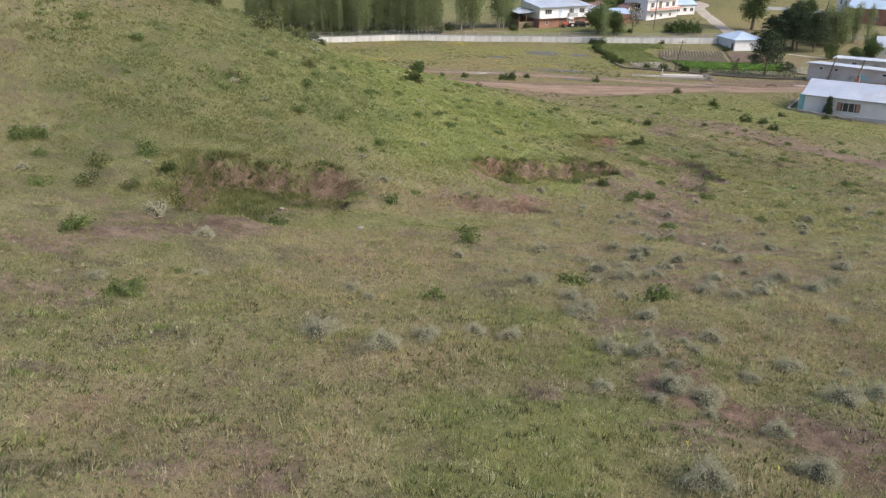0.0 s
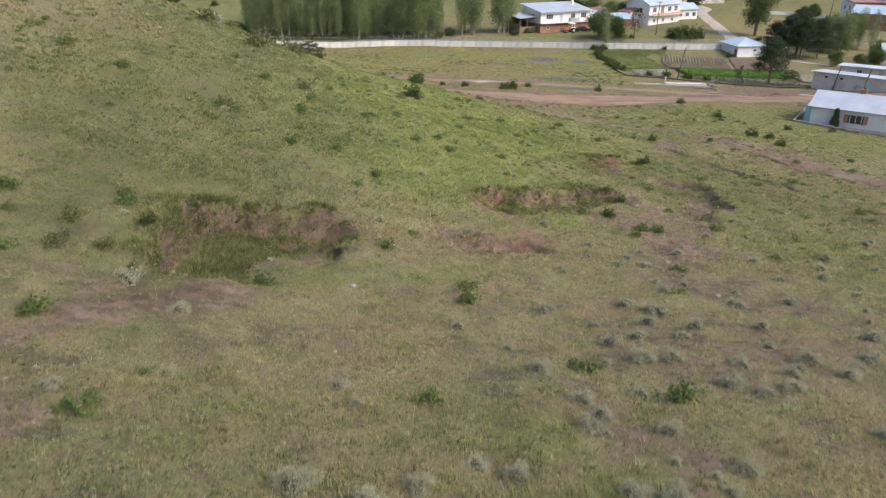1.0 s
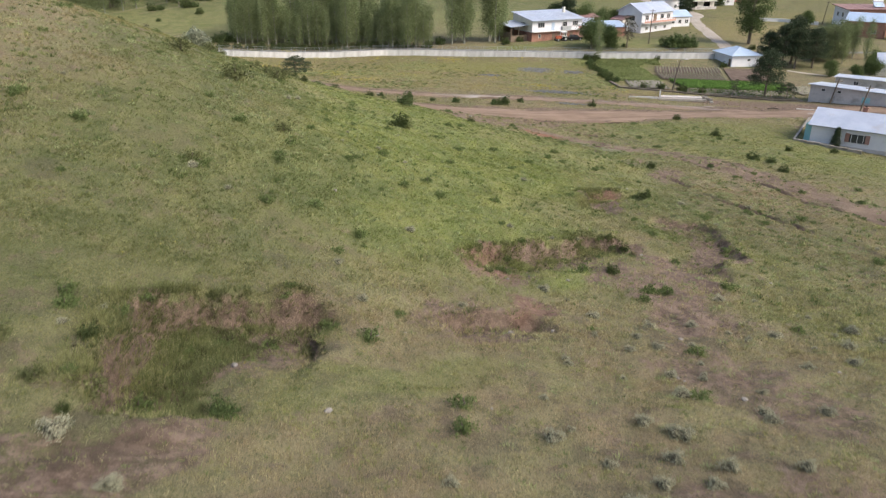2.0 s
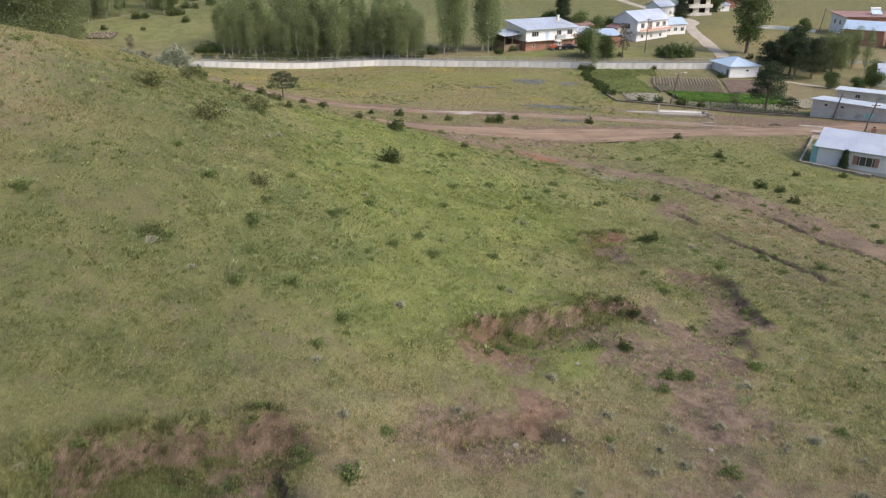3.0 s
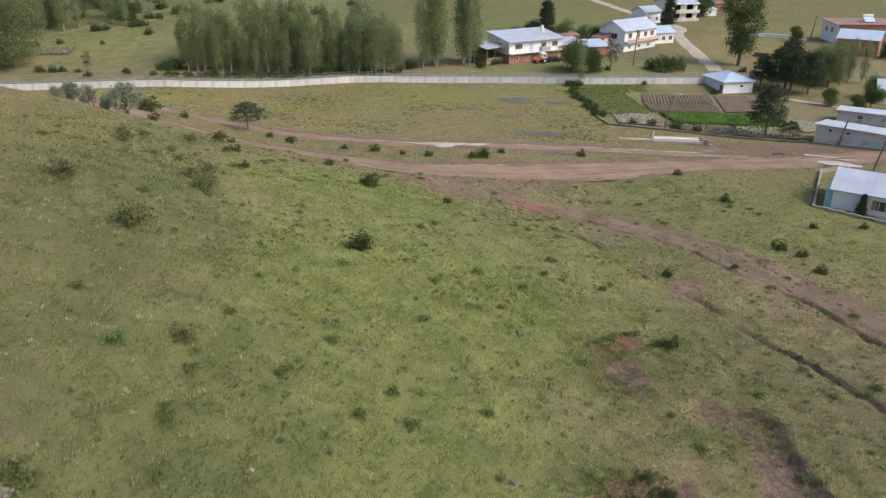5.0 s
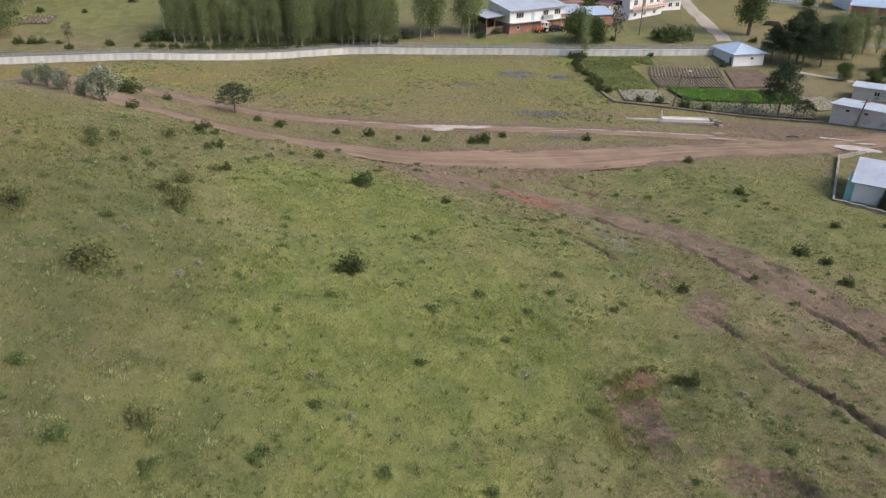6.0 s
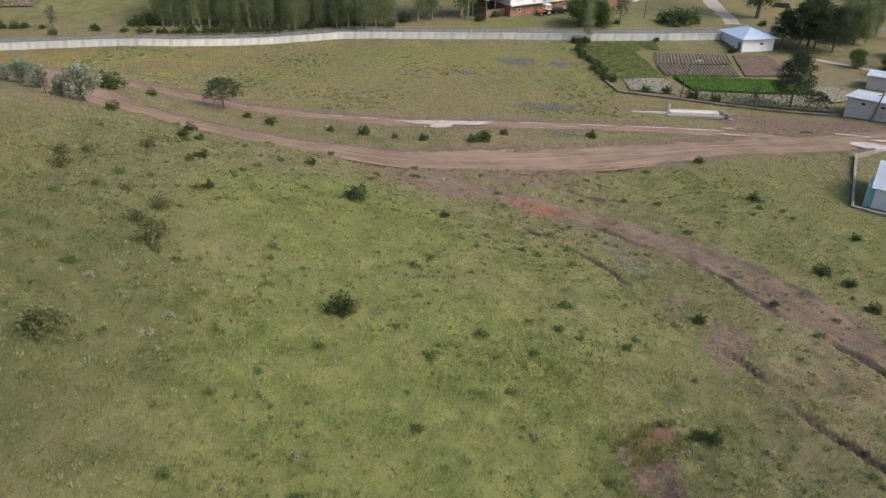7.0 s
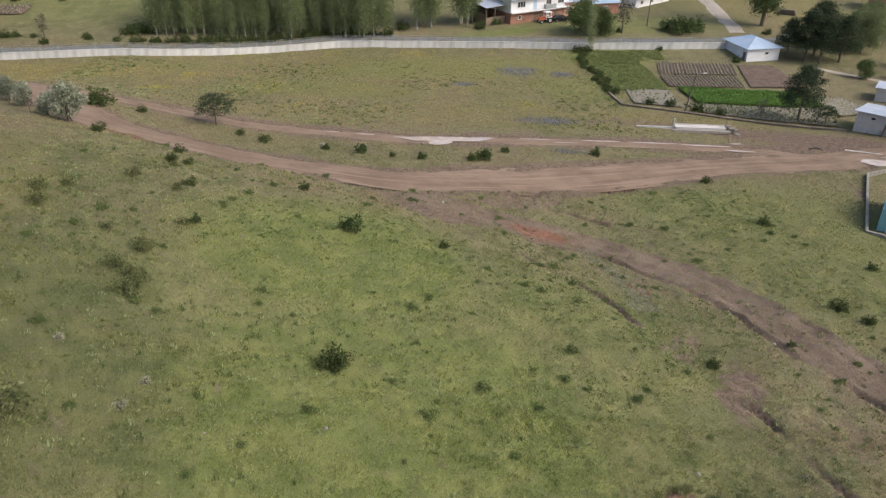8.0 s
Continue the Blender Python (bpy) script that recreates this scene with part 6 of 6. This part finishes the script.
for i in range(34):   # thicket under the wood
    x = -54 + 1.6 * i + hedge_rng.uniform(-0.6, 0.6)
    plant(dark_shrubs[i % 3], x, np.interp(x, WALL_X, WALL_Y) + 5.6 + hedge_rng.uniform(0, 1.5), hedge_rng.uniform(0.8, 1.7), hedge_rng.uniform(0, 360), group="thicket under the poplars")
for x, y, s in ((-70, 232, 1.6), (-62, 240, 1.8), (-46, 262, 2.2), (-30, 285, 2.4), (-85.3, 235, 2.0), (-83, 236, 1.4), (-76.3, 240.6, 2.2), (-74, 241, 1.5), (-68, 255.6, 2.2), (-66, 257, 1.6), (-84.6, 197.5, 1.3), (-81.7, 197.5, 1.3), (-79.6, 197.8, 1.1), (-75.9, 197.5, 0.8), (-65, 197.5, 1.0), (-57, 199.4, 1.8), (-54.8, 200.4, 2.1), (-53, 200.8, 1.7), (-90, 222, 1.2), (-95, 220, 1.0), (-79, 222, 0.8), (-75, 262, 2.4), (-60, 275, 2.0), (10, 300, 1.8), (-20, 320, 2.4), (30, 330, 1.6), (-64, 196, 1.0), (-72, 193, 1.2), (-58, 195, 0.9),
                (20, 209, 1.6), (2, 209, 1.8), (24, 212, 1.4), (85.5, 202, 1.2)):
    plant((dark_shrubs + green_shrubs)[int(abs(x)) % 5], x, y, s, x * 7 % 360, group="bushes beyond the road")

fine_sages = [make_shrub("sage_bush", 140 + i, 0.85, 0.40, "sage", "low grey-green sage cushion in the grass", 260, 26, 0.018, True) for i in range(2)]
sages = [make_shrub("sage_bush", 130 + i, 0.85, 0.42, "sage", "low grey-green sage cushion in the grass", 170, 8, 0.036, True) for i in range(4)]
near_sage = [(-7.5, 13.9, 0.8), (-2.1, 10.6, 1.3), (-1.0, 10.1, 1.0), (-0.3, 10.8, 0.9), (0.6, 11.9, 0.8), (1.3, 11.7, 0.8), (3.1, 6.5, 1.1), (4.8, 7.1, 0.9), (3.7, 9.5, 1.0), (4.1, 9.2, 0.9), (4.8, 8.3, 0.8), (5.3, 12.2, 0.9),
             (6.2, 10.8, 0.8), (7.1, 9.6, 0.9), (4.0, 10.4, 0.6), (2.5, 9.4, 0.6), (6.8, 16.3, 1.0), (7.2, 15.6, 0.8), (7.4, 17.4, 0.8), (7.9, 15.8, 0.8), (5.9, 18.0, 0.9), (2.4, 16.9, 1.0), (2.9, 13.7, 0.9), (4.5, 13.7, 0.8),
             (6.0, 21.2, 0.8), (10.2, 17.4, 0.9), (11.6, 18.9, 0.9), (9.1, 17.8, 0.8), (18.3, 33.7, 1.2), (17.3, 31.5, 1.0), (10.8, 18.1, 0.8), (8.4, 16.9, 0.9), (10.0, 21.8, 0.9), (6.7, 16.1, 0.9), (7.3, 21.1, 0.8), (4.4, 15.6, 0.8),
             (8.7, 27.5, 1.1), (12.9, 20.8, 0.8), (9.4, 20.0, 0.8), (7.5, 17.7, 0.8), (7.3, 24.2, 1.0), (12.2, 36.1, 1.0), (10.1, 35.8, 1.0), (9.5, 32.7, 1.0), (-5.8, 15.3, 0.7), (-2.2, 15.4, 0.7), (-4.3, 36.6, 0.8), (-12.1, 41.8, 1.1), (7.55, 24.1, 1.0), (6.7, 22.5, 1.0)]
sage_rng = random.Random(21)
while len(near_sage) < 285:
    x, y = sage_rng.uniform(-22, 34), sage_rng.uniform(6, 70)
    dense = 1.0 if x > 3 and y < 40 else 0.12 if y < 40 else 0.10
    if sage_rng.random() < dense and float(soil_mask(np.array([x]), np.array([y]))[0]) < 0.6:
        near_sage.append((x, y, 0.45 + 0.75 * sage_rng.random() ** 1.8))
near_sage = [(x, y, (0.76 if y < 12.5 else 0.85) * k) for x, y, k in near_sage]
scatter(fine_sages, [p for p in near_sage if p[1] < 19], rng, "sage cushions on the slope", 0.9, 1.1)
scatter(sages, [p for p in near_sage if p[1] >= 19], rng, "sage cushions on the slope", 0.9, 1.1)
herbs = [make_shrub("herb_clump", 150 + i, 0.8, 0.34, "herb", "low dark green herb clump in the grass", 60, 8, 0.055) for i in range(3)]
herb_spots = []
while len(herb_spots) < 280:
    x, y = sage_rng.uniform(-30, 44), sage_rng.uniform(12, 118)
    if float(road_mask(np.array([x]), np.array([y]))[0]) < 0.2:
        herb_spots.append((x, y, sage_rng.uniform(0.5, 1.5)))
scatter(herbs, herb_spots, rng, "herb clumps on the slope", 0.9, 1.1)


bank_rng = random.Random(77)
for line, drop, *_ in SCARPS[:1] + SCARPS[2:3]:
    for i in range(int(20 * drop)):
        (ax, ay), (bx, by) = bank_rng.choice(list(zip(line, line[1:])))
        u, off = bank_rng.random(), bank_rng.uniform(-0.4, 2.0)
        size = math.hypot(bx - ax, by - ay)
        x, y = ax + (bx - ax) * u + off * (by - ay) / size, ay + (by - ay) * u - off * (bx - ax) / size
        plant((herbs + olive_shrubs + dark_shrubs[:1])[3 + i % 3 if i % 5 == 0 else i % 3], x, y, bank_rng.uniform(0.25, 0.42) if i % 5 == 0 else bank_rng.uniform(0.45, 1.0), bank_rng.uniform(0, 360), 0.05, group="scrub on the torn banks")

# ---- grass ----
def grass(name, seed, count, x0, x1, y0, y1, blades, hgt, wide, material, label, weight=None, lift=0.0, splay=0.8, lushness=0.0, tries=2):
    r = np.random.RandomState(seed)
    x, y = r.uniform(x0, x1, count * tries), r.uniform(y0, y1, count * tries)
    if weight:
        some = weight(x, y) > 0.01
        x, y = x[some], y[some]
    keep = 1 - 0.82 * np.clip(soil_mask(x, y) * 1.1, 0, 1) - road_mask(x, y)
    clump = sward(x, y)
    keep = keep * np.clip(clump, 0.03, 1) * (weight(x, y) if weight else 1)
    ok = np.flatnonzero(r.rand(len(x)) < keep)[:count]
    x, y, tall = x[ok], y[ok], hgt * (0.55 + 0.6 * np.clip(clump[ok], 0, 1.2))
    z = land(x, y) + lift
    n = len(x)
    base = np.repeat(np.stack([x, y, z], 1), blades, 0)
    tall = np.repeat(tall, blades) * r.uniform(0.6, 1.3, n * blades)
    a = r.uniform(0, 2 * math.pi, n * blades)
    out = np.stack([np.cos(a), np.sin(a), 0 * a], 1)
    cross = np.stack([-np.sin(a), np.cos(a), 0 * a], 1) * (wide * r.uniform(0.6, 1.4, n * blades))[:, None]
    root = base + out * r.uniform(0, 0.09, n * blades)[:, None] * (wide / 0.02) ** 0.5
    tip = root + out * (tall * r.uniform(0.1, splay * 2, n * blades))[:, None]
    tip[:, 2] += tall
    root[:, 2] -= 0.02
    tris = np.stack([root - cross, root + cross, tip], 1)
    me = tri_mesh(name, tris, M[material])
    for key, mask in (("lush", LUSH), ("dry", DRY), ("weedy", WEEDY)):
        me.attributes.new(key, "FLOAT", "POINT").data.foreach_set("value", np.repeat(np.maximum(patches(mask, x, y), lushness if key == "lush" else 0.0), blades * 3).astype(np.float32))
    return tagged(new(name, me), label, "grass", kind="stuff")


def tufts(name, seed, count, x0, x1, y0, y1, r_lo, r_hi, hgt, blades, wide, material, label, weight=None, tries=3):
    """Low domed plants: blades that lean outward round a middle, higher in the middle than at the rim."""
    r = np.random.RandomState(seed)
    x, y = r.uniform(x0, x1, count * tries), r.uniform(y0, y1, count * tries)
    if weight:
        some = weight(x, y) > 0.01
        x, y = x[some], y[some]
    keep = (1 - 0.7 * np.clip(soil_mask(x, y), 0, 1) - road_mask(x, y)) * (weight(x, y) if weight else 1)
    ok = np.flatnonzero(r.rand(len(x)) < keep)[:count]
    x, y = x[ok], y[ok]
    n = len(x)
    size = r_lo + (r_hi - r_lo) * r.rand(n) ** 1.6
    base, size = np.repeat(np.stack([x, y, land(x, y)], 1), blades, 0), np.repeat(size, blades)
    a, rho = r.uniform(0, 2 * math.pi, n * blades), np.sqrt(r.rand(n * blades))
    out = np.stack([np.cos(a), np.sin(a), 0 * a], 1)
    turn = r.uniform(0, 2 * math.pi, n * blades)
    cross = np.stack([np.cos(turn), np.sin(turn), 0 * turn], 1) * (wide * r.uniform(0.7, 1.4, n * blades))[:, None]
    root = base + out * (0.75 * rho * size)[:, None]
    tip = root + out * (0.35 * rho * size + 0.03)[:, None] + r.normal(0, 0.02, (n * blades, 3))
    tip[:, 2] += hgt * (size / r_hi) * (1.05 - 0.7 * rho**2) * r.uniform(0.7, 1.25, n * blades)
    root[:, 2] -= 0.03
    return tagged(new(name, tri_mesh(name, np.stack([root - cross, root + cross, tip], 1), M[material])), label, "plants", kind="stuff")


tussocks = lambda x, y: np.clip(1.6 * vnoise(x, y, 0.9, 40) - 0.15, 0, 1)
grass("grass_fore", 1, 42000, -10, 10, 3.5, 15, 6, 0.05, 0.0042, "blades", "fine short grazed grass in small tufts", splay=0.6)
near_edge = lambda x, y: ss(19, 8, y) * (0.4 + 0.6 * ss(11, 7, np.abs(x)))
tufts("fore_tufts", 24, 5200, -11, 12, 3.5, 19, 0.035, 0.12, 0.085, 16, 0.0055, "fore_green", "small green grass tufts close together", near_edge, tries=4)
tufts("fore_dark_weeds", 25, 4400, -11, 12, 3.5, 19, 0.04, 0.15, 0.06, 18, 0.009, "fore_dark", "small dark weeds between the grass tufts", near_edge, tries=4)
tufts("fore_pale_tufts", 26, 3200, -11, 12, 3.5, 19, 0.03, 0.10, 0.09, 14, 0.0045, "fore_pale", "small pale dry tufts between the grass", near_edge, tries=4)
grass("grass_near", 23, 50000, -20, 22, 14, 34, 6, 0.065, 0.0068, "blades", "short olive green pasture grass in tufts")
grass("grass_shoulder", 9, 14000, -46, -20, 10, 80, 6, 0.12, 0.028, "blades", "short olive grass on the hill shoulder")
grass("grass_slope", 2, 66000, -22, 36, 32, 72, 5, 0.10, 0.018, "blades", "short green pasture grass in tufts on the slope")
grass("grass_low_slope", 3, 60000, -42, 62, 70, 136, 4, 0.11, 0.036, "blades", "short green pasture grass on the lower slope")
grass("grass_field", 4, 24000, -84, 60, 136, 198, 5, 0.11, 0.060, "blades", "short yellow-green grass in the valley field", lambda x, y: 1 - ss(40, 44, x) * ss(150, 154, y) * 0.9)
grass("grass_tussocks", 10, 9000, -22, 30, 4, 50, 12, 0.10, 0.0055, "blades", "taller fresh green grass tussocks", tussocks, lushness=0.8, tries=5)
grass("slope_tussocks", 11, 11000, -30, 44, 44, 118, 9, 0.19, 0.020, "blades", "darker green tussocks dotted over the slope", lambda x, y: np.clip(2.2 * vnoise(x, y, 1.6, 41) - 0.9, 0, 1), lushness=0.9)
grass("bank_scrub", 12, 5500, -18, 24, 22, 68, 9, 0.15, 0.012, "shrub_olive", "dark low scrub clinging to the torn banks", lambda x, y: 4.0 * bank_mask(x, y), tries=40)
grass("bank_grass", 13, 4600, -18, 24, 22, 68, 8, 0.20, 0.010, "blades", "rank olive grass on the torn banks", lambda x, y: 4.0 * bank_mask(x + 0.7, y + 0.5), lushness=0.4, tries=40)
grass("low_weeds", 15, 9000, -16, 24, 4, 40, 8, 0.05, 0.008, "shrub_olive", "small dark weeds between the grass", lambda x, y: np.clip(2.0 * vnoise(x, y, 0.8, 44) - 0.5, 0, 1), tries=8)
tufts("slope_herbs", 16, 2200, -30, 44, 38, 118, 0.18, 0.38, 0.22, 22, 0.034, "herb", "low green herb tufts dotted over the slope", lambda x, y: np.clip(0.5 + 1.2 * vnoise(x, y, 6.0, 46), 0, 1))
tufts("slope_wormwood", 17, 3000, -30, 44, 38, 118, 0.18, 0.40, 0.24, 24, 0.032, "wormwood", "low pale grey-green wormwood tufts on the slope", lambda x, y: np.clip(0.5 + 1.2 * vnoise(x, y, 7.0, 47), 0, 1))
tufts("field_clumps", 21, 900, -60, 40, 142, 194, 0.3, 0.8, 0.3, 16, 0.08, "wormwood", "pale weed clumps in the valley field", lambda x, y: np.clip(1.4 * vnoise(x, y, 12.0, 48), 0, 1), tries=5)
tufts("field_weeds", 22, 800, -60, 40, 142, 194, 0.3, 0.7, 0.3, 16, 0.08, "herb", "darker green weeds in the valley field", lambda x, y: np.clip(1.4 * vnoise(x, y, 10.0, 49), 0, 1), tries=5)
tufts("bank_bushes", 27, 240, -11.5, -2.5, 21, 33, 0.10, 0.34, 0.26, 40, 0.014, "shrub_olive", "dark twiggy low scrub on the torn bank", lambda x, y: 3.0 * bank_mask(x, y), tries=12)
tufts("bank_weeds", 28, 300, -11.5, 20, 21, 67, 0.08, 0.26, 0.20, 36, 0.013, "fore_dark", "dark weeds on the torn banks", lambda x, y: 2.0 * bank_mask(x + 0.4, y), tries=16)
tufts("wormwood_strip", 18, 320, 17.2, 23.2, 86, 103, 0.2, 0.4, 0.2, 26, 0.03, "sage", "pale grey wormwood crowding beside the cart track", lambda x, y: ss(1.8, 0.6, along([(18.4, 102.6), (20.8, 98), (21.4, 93), (20.6, 87)], x, y)[0]), tries=8)
tufts("cushion_plants", 19, 620, 2, 30, 8, 46, 0.16, 0.34, 0.15, 50, 0.010, "wormwood", "small grey-green cushion plants on the grazed slope", lambda x, y: 0.35 + 0.65 * ss(3, 8, x))
tufts("small_weeds", 20, 900, -18, 8, 5, 44, 0.08, 0.22, 0.10, 40, 0.008, "herb", "small dark green weeds in the grazed sward")
grass("dry_stalks", 5, 3600, -16, 24, 4, 40, 4, 0.20, 0.0028, "straw", "thin pale dry grass stalks")
grass("yellow_flowers", 6, 2200, -20, 30, 5, 75, 2, 0.035, 0.012, "yellow", "small yellow wild flowers in the grass", lambda x, y: np.clip(vnoise(x, y, 5.0, 33), 0, 1), 0.1)
grass("field_flowers", 7, 4200, -40, 40, 150, 196, 3, 0.10, 0.05, "yellow", "yellow flowers scattered in the valley field", lambda x, y: np.clip(vnoise(x, y, 9.0, 35) - 0.1, 0, 1), 0.15, tries=6)
violet = ((24.4, 180.5, 3.6, 3.2), (33.0, 178.0, 2.2, 1.8), (24.5, 147.0, 5.0, 2.0), (13.0, 170.0, 2.0, 1.0), (24.0, 131.2, 2.5, 0.7))
grass("violet_flowers", 8, 1700, 5, 45, 128, 185, 3, 0.16, 0.06, "violet", "patches of violet-blue flowers in the valley field",
      lambda x, y: np.max([ss(1.7, 0.1, np.hypot((x - a) / b, (y - c) / d)) for a, c, b, d in violet], axis=0), 0.05, tries=30)
grass("garden_grass", 14, 9000, 40, 57, 167, 193.5, 6, 0.42, 0.055, "tall_grass", "tall lush green grass beside the kitchen gardens", lambda x, y: ss(40.5, 42, x) * (1 - ss(50.5, 51.5, x) * ss(189, 187, y)), lushness=1.0)


# ---- stones ----
def stone_mesh(seed, r):
    bm = bmesh.new()
    bmesh.ops.create_icosphere(bm, subdivisions=2, radius=r)
    rr = random.Random(seed)
    k = [Vector((rr.uniform(-1, 1), rr.uniform(-1, 1), rr.uniform(-1, 1))) for _ in range(5)]
    for v in bm.verts:
        v.co *= 1 + 0.22 * sum(math.sin(4 * v.co.dot(q) / r + i) for i, q in enumerate(k)) / 3
        v.co.z *= 0.6
    me = bpy.data.meshes.new("stone")
    bm.to_mesh(me)
    bm.free()
    me.materials.append(M["stone"])
    return me


stones = [stone_mesh(i, 0.16) for i in range(4)]
stone_rng = random.Random(31)
for i in range(110):
    if i < 70:
        x, y = stone_rng.uniform(-10, 26), stone_rng.uniform(8, 56)
    else:
        x, y = stone_rng.uniform(-12, 36), stone_rng.uniform(60, 112)
    if i < 80 and float(soil_mask(np.array([x]), np.array([y]))[0]) < 0.25 and stone_rng.random() < 0.7:
        continue
    s = new("stone", stones[i % 4])
    k = stone_rng.uniform(0.25, 0.85)
    s.matrix_world = pose(x, y, h(x, y) + 0.02 * k, 0, 0, stone_rng.uniform(0, 360)) @ Matrix.Scale(k, 4)
    tagged(s, "pale weathered field stone lying on the ground", "stone", "stones on the slope")
for x, y, k in ((-2.1, 30.6, 0.6), (5.4, 110.5, 1.6), (-9.6, 131.4, 2.2), (-5.4, 130.0, 1.4), (4.0, 133.4, 1.6), (29.2, 82.2, 1.2), (52.9, 141.6, 2.4)):
    s = new("stone", stones[int(k * 10) % 4])
    s.matrix_world = pose(x, y, h(x, y) + 0.05 * k, 0, 0, 40 * k) @ Matrix.Scale(k, 4)
    tagged(s, "pale white stone beside the dirt road", "stone", "stones on the slope")
